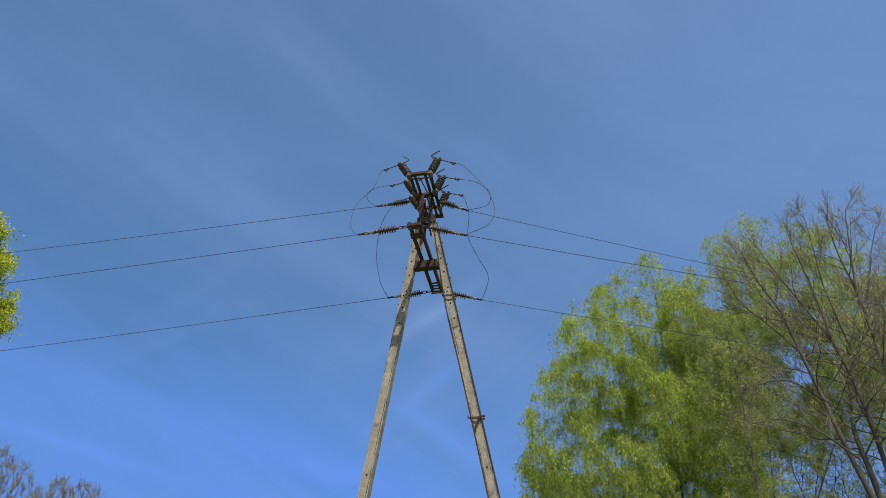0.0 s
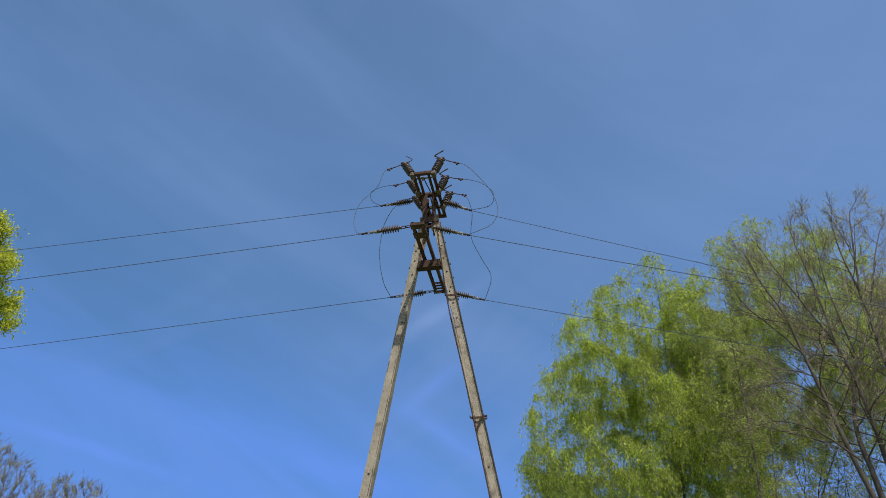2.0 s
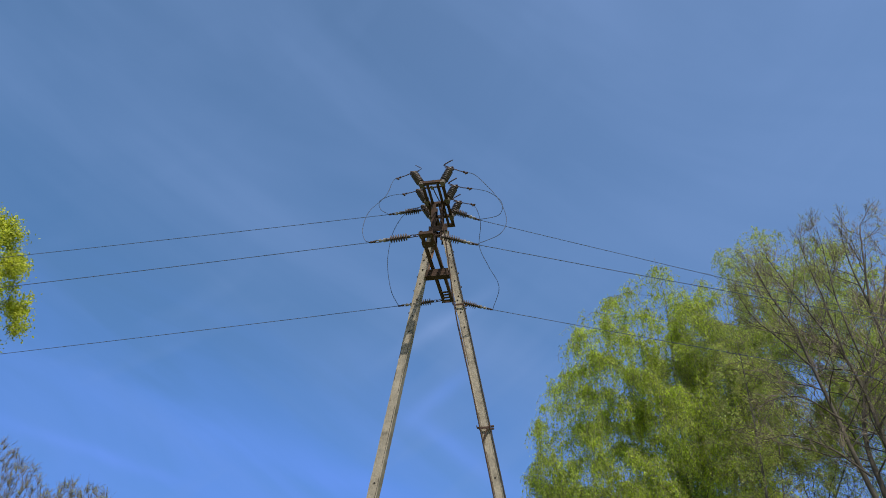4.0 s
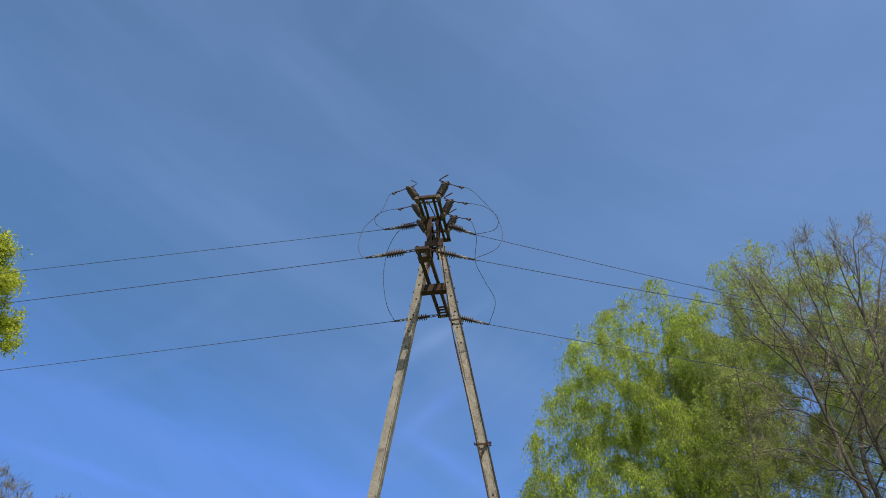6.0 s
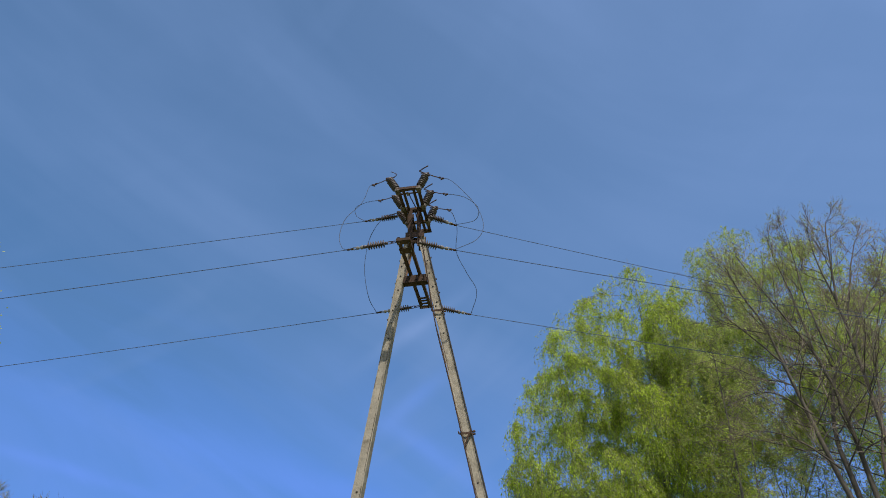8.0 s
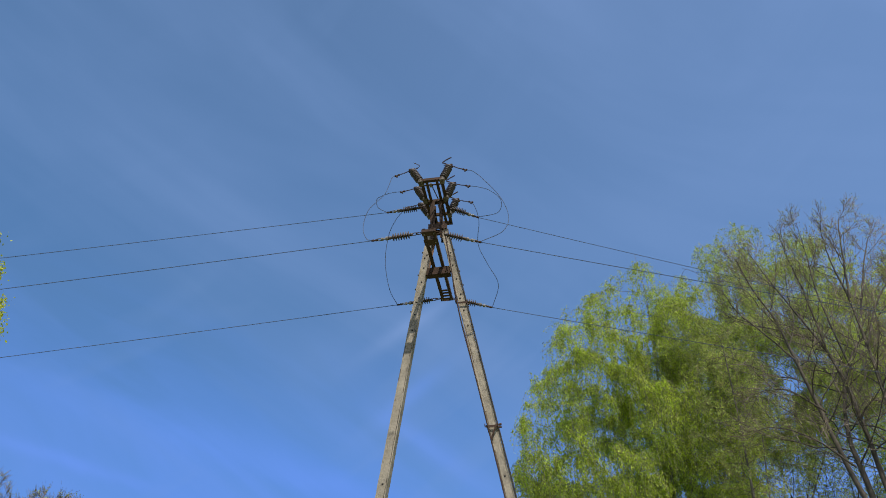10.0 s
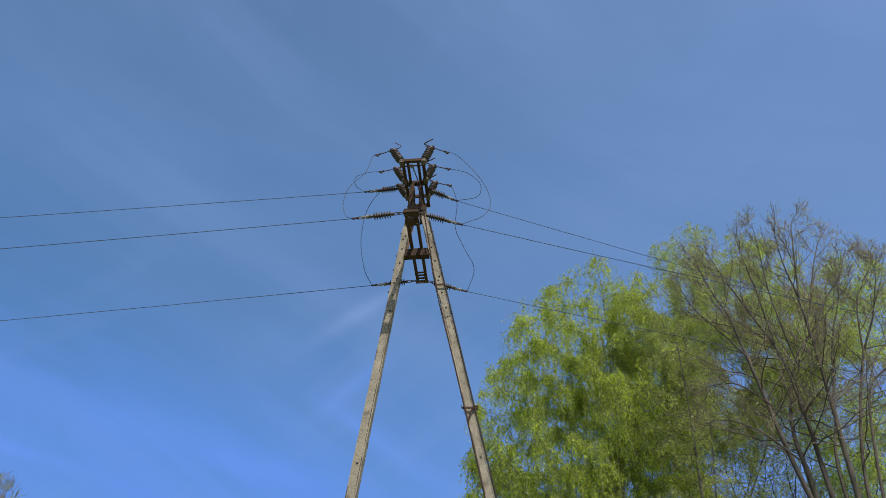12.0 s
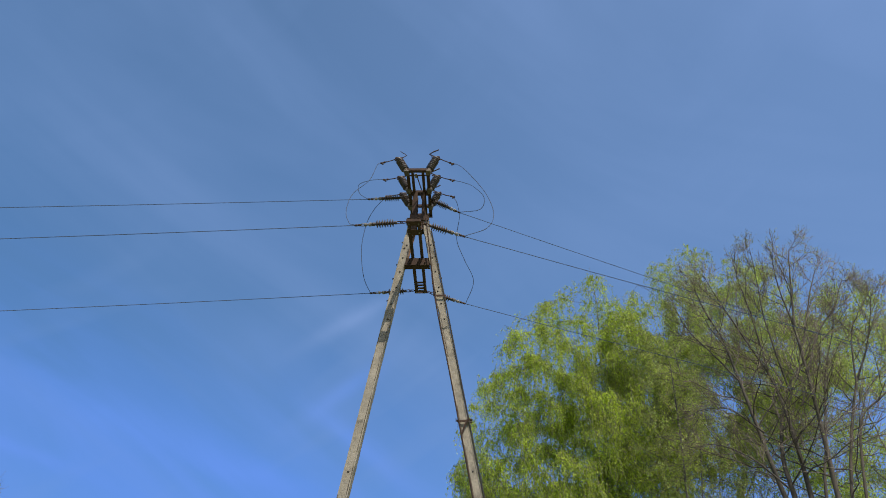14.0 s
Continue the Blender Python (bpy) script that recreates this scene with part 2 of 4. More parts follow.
BARK_PALE = material("pale_brown_twig_bark", (0.15, 0.126, 0.097), (0.29, 0.245, 0.19), 3.0, 0.95, 0, 0.6, 20, (0.07, 0.06, 0.04), (0.6, 0.8), 0.0, (1, 1, 0.3))
GRASS = material("meadow_grass", (0.07, 0.095, 0.03), (0.17, 0.19, 0.075), 0.12, 0.95, 0, 0.8, 3.0, (0.26, 0.22, 0.13), (0.52, 0.72))
LEAF_WILLOW = leaf_material("young_willow_leaves", [(0.15, 0.21, 0.034), (0.30, 0.40, 0.042), (0.46, 0.57, 0.050), (0.58, 0.64, 0.085)], 0.68)
LEAF_GREEN = leaf_material("spring_leaves", [(0.18, 0.25, 0.055), (0.36, 0.46, 0.07), (0.52, 0.58, 0.12)], 0.65)
LEAF_YELLOW = leaf_material("yellow_green_leaves", [(0.27, 0.32, 0.03), (0.42, 0.46, 0.035), (0.53, 0.52, 0.07)], 0.6)
LEAF_BUD = leaf_material("brownish_buds", [(0.30, 0.28, 0.10), (0.36, 0.40, 0.10), (0.37, 0.48, 0.10)], 0.55)


# ---------------------------------------------------------------- mesh helpers
def part(name, bm, mat, parent=None, label="", smooth=False):
    """Links a bmesh as one mesh object under a thing or a part."""
    me = bpy.data.meshes.new(name)
    bmesh.ops.recalc_face_normals(bm, faces=bm.faces)
    bm.to_mesh(me)
    bm.free()
    if smooth:
        me.polygons.foreach_set("use_smooth", [True] * len(me.polygons))
    me.materials.append(mat)
    ob = new(name, me)
    if parent:
        ob.parent = parent
    if label:
        tagged(ob, label)
    return ob


def thing(name, label, category, at=(0, 0, 0), group="", kind=""):
    ob = new(name)
    ob.location = at
    ob.empty_display_size = 0.2
    return tagged(ob, label, category, group, kind)


def box(bm, lo, hi, bevel=0.0):
    """A box between two corners, its edges bevelled."""
    made = bmesh.ops.create_cube(bm, size=1.0)
    vs = made["verts"]
    for v in vs:
        v.co = Vector([lo[i] + (hi[i] - lo[i]) * (v.co[i] + 0.5) for i in range(3)])
    if bevel:
        es = list({e for v in vs for e in v.link_edges})
        bmesh.ops.bevel(bm, geom=es, offset=bevel, segments=1, affect="EDGES")
    return bm


def boxes(*pairs, bevel=0.004):
    bm = bmesh.new()
    for lo, hi in pairs:
        box(bm, lo, hi, bevel)
    return bm


def aim(a, b):
    """The pose at a whose z axis points at b."""
    return Matrix.Translation(a) @ (Vector(b) - Vector(a)).to_track_quat("Z", "Y").to_matrix().to_4x4()


def lathe(profile, m=Matrix(), n=14, bm=None):
    """A turned body from (radius, height) pairs."""
    bm = bm or bmesh.new()
    rings = []
    for r, z in profile:
        rings.append([bm.verts.new(m @ Vector((r * math.cos(2 * math.pi * i / n), r * math.sin(2 * math.pi * i / n), z))) for i in range(n)])
    for a, b in zip(rings, rings[1:]):
        for i in range(n):
            bm.faces.new((a[i], a[(i + 1) % n], b[(i + 1) % n], b[i]))
    bm.faces.new(rings[0][::-1])
    bm.faces.new(rings[-1])
    return bm


def smooth_line(points, steps=8):
    """A rounded line through the points (Catmull-Rom)."""
    p = [Vector(q) for q in points]
    p = [p[0] * 2 - p[1], *p, p[-1] * 2 - p[-2]]
    out = []
    for i in range(1, len(p) - 2):
        for k in range(steps):
            t = k / steps
            a, b, c, d = p[i - 1:i + 3]
            out.append(0.5 * (2 * b + (c - a) * t + (2 * a - 5 * b + 4 * c - d) * t * t + (3 * b - a - 3 * c + d) * t ** 3))
    return out + [p[-2]]


def tube(points, radius, n=6, bm=None, end_radius=None):
    """A round bar along a line."""
    bm = bm or bmesh.new()
    p = [Vector(q) for q in points]
    rings = []
    side = None
    for i, q in enumerate(p):
        d = (p[min(i + 1, len(p) - 1)] - p[max(i - 1, 0)]).normalized()
        if side is None:
            side = d.orthogonal().normalized()
        side = (side - d * side.dot(d)).normalized()
        up = d.cross(side)
        r = radius if end_radius is None else radius + (end_radius - radius) * i / (len(p) - 1)
        rings.append([bm.verts.new(q + (side * math.cos(2 * math.pi * k / n) + up * math.sin(2 * math.pi * k / n)) * r) for k in range(n)])
    for a, b in zip(rings, rings[1:]):
        for k in range(n):
            bm.faces.new((a[k], a[(k + 1) % n], b[(k + 1) % n], b[k]))
    bm.faces.new(rings[0][::-1])
    bm.faces.new(rings[-1])
    return bm


# ---------------------------------------------------------------- ground
bm = bmesh.new()
bmesh.ops.create_grid(bm, x_segments=60, y_segments=60, size=1500)
for v in bm.verts:
    far = max(0.0, v.co.xy.length - 60)
    v.co.z = -0.004 * far * (0.5 + 0.5 * noise.noise(v.co * 0.004)) if far else 0.0
ground = part("ground", bm, GRASS)
tagged(ground, "flat grassy meadow below the power line", "ground", kind="structure")

# ---------------------------------------------------------------- A-shaped concrete pole
ARM_Z = 10.0
LEAN, TOP_X = {-1: 0.172, 1: 0.172}, {-1: 0.315, 1: 0.328}          # a leg's run outwards for each metre down, and its place at the crossarm
LEG_TOP, LEG_FOOT = 11.15, -0.3


def leg_x(z, side=1):
    return TOP_X[side] + LEAN[side] * (ARM_Z - z)


def concrete_leg(side):
    """A tapered leg with a shallow trough between two ribs in its front and its back."""
    bm = bmesh.new()
    rings = []
    for i in range(91):
        z = LEG_TOP + (LEG_FOOT - LEG_TOP) * i / 90
        t = (LEG_TOP - z) / 11.4
        w, d = 0.074 + 0.034 * t, 0.092 + 0.03 * t          # half width and half depth
        rib, deep = 0.014 + 0.010 * t, 0.007 + 0.004 * t
        cx = side * leg_x(z, side)
        chip = [0.010 if random.random() < 0.10 else 0.0 for _ in range(4)]
        outline = [(-w + chip[0], -d + chip[0]), (-w + rib, -d), (-w + rib + 0.014, -d + deep), (w - rib - 0.014, -d + deep), (w - rib, -d), (w - chip[1], -d + chip[1]),
                   (w, d), (w - rib, d), (w - rib - 0.012, d - deep), (-w + rib + 0.012, d - deep), (-w + rib, d), (-w, d)]
        rings.append([bm.verts.new((cx + x + random.uniform(-0.003, 0.003), y + random.uniform(-0.003, 0.003), z)) for x, y in outline])
    for a, b in zip(rings, rings[1:]):
        grime = noise.noise((side * 3.0, 0.4, a[0].co.z * 2.1)) > (-0.28 if side < 0 else 0.05) and a[0].co.z < 8.6
        crumble = noise.noise((side * 5.0, 1.7, a[0].co.z * 3.3)) > 0.22
        for k in range(12):
            f = bm.faces.new((a[k], a[(k + 1) % 12], b[(k + 1) % 12], b[k]))
            f.material_index = int((grime and k == (3 if side < 0 else 1)) or (crumble and k in ((5,) if side > 0 else (11, 0))))
    bm.faces.new(rings[0])
    bm.faces.new(rings[-1][::-1])
    return bm


pole = thing("power_pole", "weathered A-shaped concrete power pole standing on grass", "power pole")
for side in (-1, 1):
    leg = part("leg", concrete_leg(side), CONCRETE, pole, "tapered weathered concrete leg")
    leg.data.materials.append(GRIME)
    for k, (z, off) in enumerate([(10.62, 0.0), (10.32, 0.02), (10.24, -0.02), (9.98, 0.0), (9.62, 0.01), (9.22, 0.02), (9.12, -0.02), (8.82, 0.0), (8.45, 0.01), (5.32, 0.0)]):
        x = side * leg_x(z, side) + off
        y = -0.087 - 0.027 * (LEG_TOP - z) / 11.4
        part("bolt", lathe([(0.004, -0.03), (0.021, -0.026), (0.021, 0.0), (0.012, 0.012)], Matrix.Translation((x, y, z)) @ pose(0, 0, 0, 90), 7), HOLE, leg)
    for z in (10.45, 9.86, 9.5, 8.95):          # bolts that stick out at the leg's outer side
        x = side * (leg_x(z, side) + 0.076 + 0.003 * (LEG_TOP - z))
        part("side_bolt", lathe([(0.011, -0.02), (0.011, 0.03), (0.02, 0.031), (0.02, 0.048)], Matrix.Translation((x, 0.0, z)) @ pose(0, 0, 0, 0, 90 * side), 7), HOLE, leg)

bm = bmesh.new()
box(bm, (-0.29, -0.072, 9.80), (0.285, -0.058, 9.985), 0.003)
box(bm, (-0.28, -0.056, 9.80), (0.275, 0.10, 9.812), 0.003)
plate = part("cross_plate", bm, STEEL, pole, "dark brown steel plate between the legs")
for x in (-0.17, 0.02, 0.17):
    part("bolt", lathe([(0.017, -0.012), (0.017, 0.012), (0.011, 0.013), (0.011, 0.03)], Matrix.Translation((x, -0.074, 9.86)) @ pose(0, 0, 0, 90), 7), STEEL, plate)

# plate added to stand in for the left leg's rust-stained inner concrete face
bm = bmesh.new()
vs = [bm.verts.new((x, y, z)) for y in (0.045, 0.060) for x, z in ((-0.262, 10.0), (-0.205, 10.0), (-0.062, 10.72), (-0.13, 10.72))]
for q in ((0, 1, 2, 3), (7, 6, 5, 4), (0, 4, 5, 1), (1, 5, 6, 2), (2, 6, 7, 3), (3, 7, 4, 0)):
    bm.faces.new([vs[k] for k in q])
part("gusset", bm, RUST, pole, "added plate standing in for the leg's rust-stained inner concrete face")

# steel head on the two leg ends, which carries the disconnector
for x, w in ((-0.095, 0.06), (0.095, 0.03)):
    bm = bmesh.new()
    box(bm, (x - w, -0.11, 10.75), (x + w, -0.095, 11.832), 0.002)
    box(bm, (x - w, 0.095, 10.75), (x + w, 0.11, 11.832), 0.002)
    box(bm, (x - 0.006, -0.0965, 10.75), (x + 0.006, 0.0965, 11.832))
    part("head_post", bm, STEEL, pole, "dark brown steel head post")
for y in (-0.13, 0.112):
    part("head_plate", boxes(((-0.2, y, 10.98), (0.24, y + 0.018, 11.14))), STEEL, pole, "dark steel head plate")

# ---------------------------------------------------------------- crossarm
arm = thing("crossarm", "dark brown double-channel steel crossarm bolted to the concrete pole", "crossarm", (0, 0, ARM_Z))
NEAR, FAR = -1.40, 1.42
for s in (-1, 1):
    lo, hi = sorted((s * 0.135, s * 0.127))
    fl, fh = sorted((s * 0.135, s * 0.072))
    part("channel", boxes(((lo, NEAR, 0), (hi, FAR, 0.08)), ((fl, NEAR, -0.004), (fh, FAR, 0.004)), ((fl, NEAR, 0.076), (fh, FAR, 0.084)), bevel=0.002), STEEL, arm)
for y0, y1 in ((NEAR - 0.006, -1.26), (-1.12, -0.92)):
    part("end_plate", boxes(((-0.15, y0, -0.016), (0.15, y1, -0.006)), bevel=0.002), STEEL, arm)
part("end_cap", boxes(((-0.15, NEAR - 0.016, -0.02), (0.15, NEAR - 0.008, 0.05)), bevel=0.003), STEEL, arm)
for y in (0.92, 1.04, 1.17, 1.30):
    part("rung", boxes(((-0.13, y, -0.014), (0.13, y + 0.075, -0.006)), bevel=0.002), STEEL, arm)
part("end_cap", boxes(((-0.15, FAR + 0.004, -0.02), (0.15, FAR + 0.014, 0.06)), bevel=0.003), STEEL, arm)
for x, y in ((-0.1, -1.33), (0.1, -1.33), (-0.1, -1.02), (0.1, -1.02), (-0.1, 1.37), (0.1, 1.37)):
    part("bolt", lathe([(0.010, -0.045), (0.010, -0.03), (0.019, -0.03), (0.019, -0.014)], Matrix.Translation((x, y, 0)), 7), GALV, arm)

# ---------------------------------------------------------------- disconnector on the pole's head, standing open
SW_Z = 11.83
PHASES = (-0.80, -0.145, 0.475)
switch = thing("disconnector_switch", "open three-phase disconnector with tilted brown insulators on the pole head", "disconnector", (0, 0, SW_Z))
for x0, x1 in ((-0.262, -0.188), (-0.150, -0.085), (0.085, 0.150), (0.192, 0.270)):
    wide = x1 - x0 > 0.07
    part("rail", boxes(((x0, -0.86, 0.0), (x1, 0.90, 0.008)), ((x0, -0.86, 0.008), (x0 + 0.008, 0.90, 0.075 if wide else 0.05)), bevel=0.002), STEEL, switch)
for y, w in ((-0.87, 0.075), (-0.09, 0.12), (0.44, 0.05), (0.80, 0.085)):
    part("crossbar", boxes(((-0.275, y, -0.014), (0.255, y + w, -0.004)), ((-0.275, y, -0.014), (0.255, y + 0.008, 0.06)), bevel=0.002), STEEL, switch)

SHEDS = [(0.034, 0.0), (0.060, 0.004), (0.064, 0.055), (0.050, 0.066)]
for i in range(6):
    z = 0.070 + i * 0.052
    SHEDS += [(0.060, z), (0.092, z + 0.010), (0.096, z + 0.022), (0.066, z + 0.042)]
SHEDS += [(0.05, 0.384), (0.072, 0.388), (0.074, 0.425), (0.05, 0.43)]


def switch_insulator(y, s):
    """A post insulator on its hinge, leaning outwards, with its contact arm and horn."""
    foot = Vector((s * 0.245 - 0.006, y, 0.02))
    m = Matrix.Translation(foot) @ pose(0, 0, 0, 0, s * (25 if s > 0 else 28))
    ins = part("post_insulator", lathe(SHEDS, m, 18), PORCELAIN, switch, "ribbed dark brown porcelain post insulator", True)
    bm = lathe([(0.066, -0.045), (0.074, -0.02), (0.070, 0.052), (0.04, 0.06)], m, 12)
    box(bm, tuple(foot + Vector((-0.05, -0.085, -0.055))), tuple(foot + Vector((0.05, 0.085, -0.020))), 0.006)
    part("hinge_cap", bm, CAP, ins, "dull grey metal hinge cap")
    top = m @ Vector((0, 0, 0.43))
    out = Vector((s * 0.355, 0, (-0.10 if y < -0.5 else -0.05) if s < 0 else (-0.16 if y < -0.5 else -0.10)))
    end = top + out
    bm = tube([top + Vector((-s * 0.13, 0, 0.05)), top + Vector((s * 0.03, 0, 0.015)), top + out * 0.55, end], 0.012, 6)
    box(bm, tuple(top + Vector((-0.075, -0.045, -0.005))), tuple(top + Vector((0.075, 0.045, 0.032))), 0.006)
    box(bm, tuple(top + Vector((s * 0.05 - 0.03, -0.028, -0.045))), tuple(top + Vector((s * 0.05 + 0.03, 0.028, -0.006))), 0.005)
    part("contact_arm", bm, STEEL, ins)
    if s > 0:
        line = [(0.0, 0, 0.03), (-0.10, 0, 0.09), (-0.16, 0, 0.125), (-0.15, 0, 0.145), (-0.07, 0, 0.20), (0.05, 0, 0.265)]
        r = 0.014
    else:
        line = [(0.06, 0, 0.03), (0.15, 0, 0.08), (0.185, 0, 0.115), (0.16, 0, 0.145), (0.04, 0, 0.235)]
        r = 0.009
    part("arcing_horn", tube([top + Vector(q) for q in line], r, 6), STEEL, ins, "bent dark metal arcing horn")
    clamp = lathe([(0.010, -0.07), (0.024, -0.06), (0.024, -0.03), (0.012, -0.022), (0.012, 0.018), (0.024, 0.026), (0.024, 0.05), (0.010, 0.06)], aim(end, end + out), 8)
    box(clamp, tuple(end + Vector((-0.02, -0.018, -0.05))), tuple(end + Vector((0.02, 0.018, -0.008))), 0.004)
    part("jumper_clamp", clamp, STEEL, ins)
    return end + Vector((0, 0, SW_Z))


ENDS = {(y, s): switch_insulator(y, s) for y in PHASES for s in (-1, 1)}
part("drive_shaft", tube([(-0.27, -0.62, 0.06), (0.27, -0.62, 0.06)], 0.018, 8), STEEL, switch)
part("drive_lever", tube([(-0.02, -0.62, 0.06), (-0.01, -0.50, 0.04), (0.06, -0.22, -0.04)], 0.014, 6), STEEL, switch)
part("drive_plate", boxes(((-0.075, -0.70, 0.035), (-0.02, -0.56, 0.047)), bevel=0.002), GALV, switch, "pale metal drive plate")

# ---------------------------------------------------------------- operating rod along one leg
rod = thing("operating_rod", "long thin switch operating rod guided along the concrete leg", "operating rod")
ROD = [(0.03, -0.2, 11.75), (0.14, -0.22, 11.2), (0.24, -0.22, 10.4), (0.33, -0.20, 9.6), (0.40, -0.18, 9.0), (0.49, -0.18, 8.4), (0.70, -0.16, 7.3), (0.885, -0.165, 6.25), (1.10, -0.165, 5.0), (1.505, -0.17, 2.6), (1.80, -0.18, 0.9)]
part("rod", tube(smooth_line(ROD, 4), 0.014, 7), STEEL, rod)
part("control_cable", tube(smooth_line([(0.30, -0.12, 9.85), (0.345, -0.13, 9.3), (0.43, -0.13, 8.75), (0.54, -0.13, 8.2), (0.625, -0.12, 7.75)], 5), 0.009, 6), STEEL, rod, "thin dark loose cable")
for z in (8.98, 6.25, 2.2):
    x = leg_x(z)
    w = 0.085 + 0.003 * (LEG_TOP - z)
    br = part("guide_bracket", boxes(((x - w - 0.03, -0.150, z - 0.022), (x + w, -0.138, z + 0.022)), ((x - w - 0.008, -0.137, z - 0.022), (x - w, 0.15, z + 0.022)), ((x + w, -0.150, z - 0.035), (x + w + 0.012, 0.15, z + 0.035)),
                                    ((x - w - 0.045, -0.25, z - 0.016), (x - w - 0.031, -0.139, z + 0.016)), bevel=0.003), STEEL, rod, "dark steel guide bracket")
    if z < 8:
        part("brace", tube([(x + w, -0.158, z + 0.05), (x + 0.02, -0.165, z - 0.10), (x - 0.03, -0.165, z - 0.26)], 0.018, 6), STEEL, br)
        part("bolt", lathe([(0.012, 0.0), (0.024, 0.01), (0.024, 0.05), (0.012, 0.06)], Matrix.Translation((x + w + 0.012, -0.06, z + 0.05)) @ pose(0, 0, 0, 0, 90), 7), STEEL, br)
    part("bolt", lathe([(0.012, 0.0), (0.02, 0.01), (0.02, 0.05), (0.012, 0.06)], Matrix.Translation((x + w + 0.012, -0.06, z)) @ pose(0, 0, 0, 0, 90), 7), STEEL, br)
# narrow dark strip along the leg's outer edge
part("edge_strip", tube([(leg_x(z) + 0.090 + 0.003 * (LEG_TOP - z), -0.10 - 0.0026 * (LEG_TOP - z), z) for z in (10.7, 9.6, 8.0, 6.25, 4.0, 2.0, 0.0)], 0.016, 6), HOLE, rod, "dark strip down the outer edge of the leg")
part("hand_lever", boxes(((1.76, -0.30, 0.72), (1.98, -0.195, 1.08))), STEEL, rod)

# ---------------------------------------------------------------- strain insulators and wires
ROD_SHEDS = [(0.026, 0.0), (0.034, 0.008), (0.034, 0.05), (0.026, 0.058)]
for i in range(7):
    z = 0.075 + i * 0.054
    ROD_SHEDS += [(0.030, z), (0.080, z + 0.006), (0.084, z + 0.015), (0.034, z + 0.034)]
ROD_SHEDS += [(0.026, 0.46), (0.036, 0.463), (0.036, 0.52), (0.018, 0.528)]


def ring_link(bm, m, length, half, r):
    """An oval link of round steel."""
    pts = [m @ Vector((half * math.sin(a), 0, length / 2 - length / 2 * math.cos(a))) for a in [2 * math.pi * k / 14 for k in range(15)]]
    return tube(pts, r, 5, bm)


def strain_string(a, b):
    """Link, ribbed rod insulator, end fitting and wire clamp between an arm and a wire."""
    a, b = Vector(a), Vector(b)
    m = aim(a, b)
    total = (b - a).length
    ob = thing("strain_insulator", "ribbed brown strain insulator holding a wire at the crossarm", "insulator", a, "strain insulators on the pole")
    m = Matrix.Translation(-a) @ m
    scale = total / 1.06
    part("link", ring_link(ring_link(bmesh.new(), m, 0.13 * scale, 0.032, 0.010), m @ Matrix.Translation((0, 0, 0.09 * scale)) @ pose(0, 0, 0, 0, 0, 90), 0.13 * scale, 0.030, 0.010), STEEL, ob)
    part("insulator_body", lathe([(r, 0.20 * scale + z * scale) for r, z in ROD_SHEDS], m, 14), PORCELAIN, ob, "seven-ribbed dark porcelain rod", True)
    end = 0.72 * scale
    bm = lathe([(0.012, end), (0.042, end + 0.01), (0.042, end + 0.06), (0.020, end + 0.07), (0.020, end + 0.10), (0.036, end + 0.11), (0.036, end + 0.15), (0.012, end + 0.16)], m, 10)
    part("end_fitting", bm, GALV, ob, "dull grey galvanised end fitting")
    part("shackle", ring_link(bmesh.new(), m @ Matrix.Translation((0, 0, end + 0.14)), total - end - 0.23, 0.036, 0.011), GALV, ob)
    bm = lathe([(0.010, total - 0.12), (0.024, total - 0.11), (0.026, total - 0.07), (0.014, total - 0.05), (0.024, total - 0.03), (0.022, total + 0.01), (0.008, total + 0.03)], m, 8)
    part("wire_clamp", bm, STEEL, ob)
    return ob


def line_wire(a, run, sag_slope, span):
    """An overhead wire that starts at a, runs level in the direction run, and hangs in between."""
    ob_pts = []
    for k in range(57):
        u = k / 56
        d = span * u
        z = -sag_slope * d * (1 - u)
        ob_pts.append(Vector((run[0] * d, run[1] * d, z)))
    w = part("overhead_wire", tube(ob_pts, 0.0078, 6), CABLE)
    w.location = a
    return tagged(w, "thin dark overhead wire strained from the pole", "wire", group="overhead wires")


STRINGS = {
    ("near", -1): ((-0.14, -1.34, 10.02), (-1.19, -1.329, 9.958)), ("near", 1): ((0.14, -1.34, 10.0), (1.033, -1.119, 9.797)),
    ("far", -1): ((-0.14, 1.36, 10.02), (-1.184, 1.337, 9.942)), ("far", 1): ((0.14, 1.38, 10.0), (1.031, 1.588, 9.785)),
    ("mid", -1): ((-0.26, 0.13, 11.86), (-1.22, 0.122, 11.807)), ("mid", 1): ((0.22, 0.13, 11.80), (0.932, 0.276, 11.495))}
RUNS = {("near", -1): (-1, -0.049, 0.070), ("mid", -1): (-1, -0.068, 0.069), ("far", -1): (-1, -0.032, 0.066), ("near", 1): (1, 0.268, 0.159), ("mid", 1): (1, 0.464, 0.089), ("far", 1): (1, 0.384, 0.089)}
for key, (a, b) in STRINGS.items():
    strain_string(a, b)
    run = Vector(RUNS[key][:2])
    line_wire(Vector(b), run.normalized(), RUNS[key][2] / run.length * 1.05, 140.0)

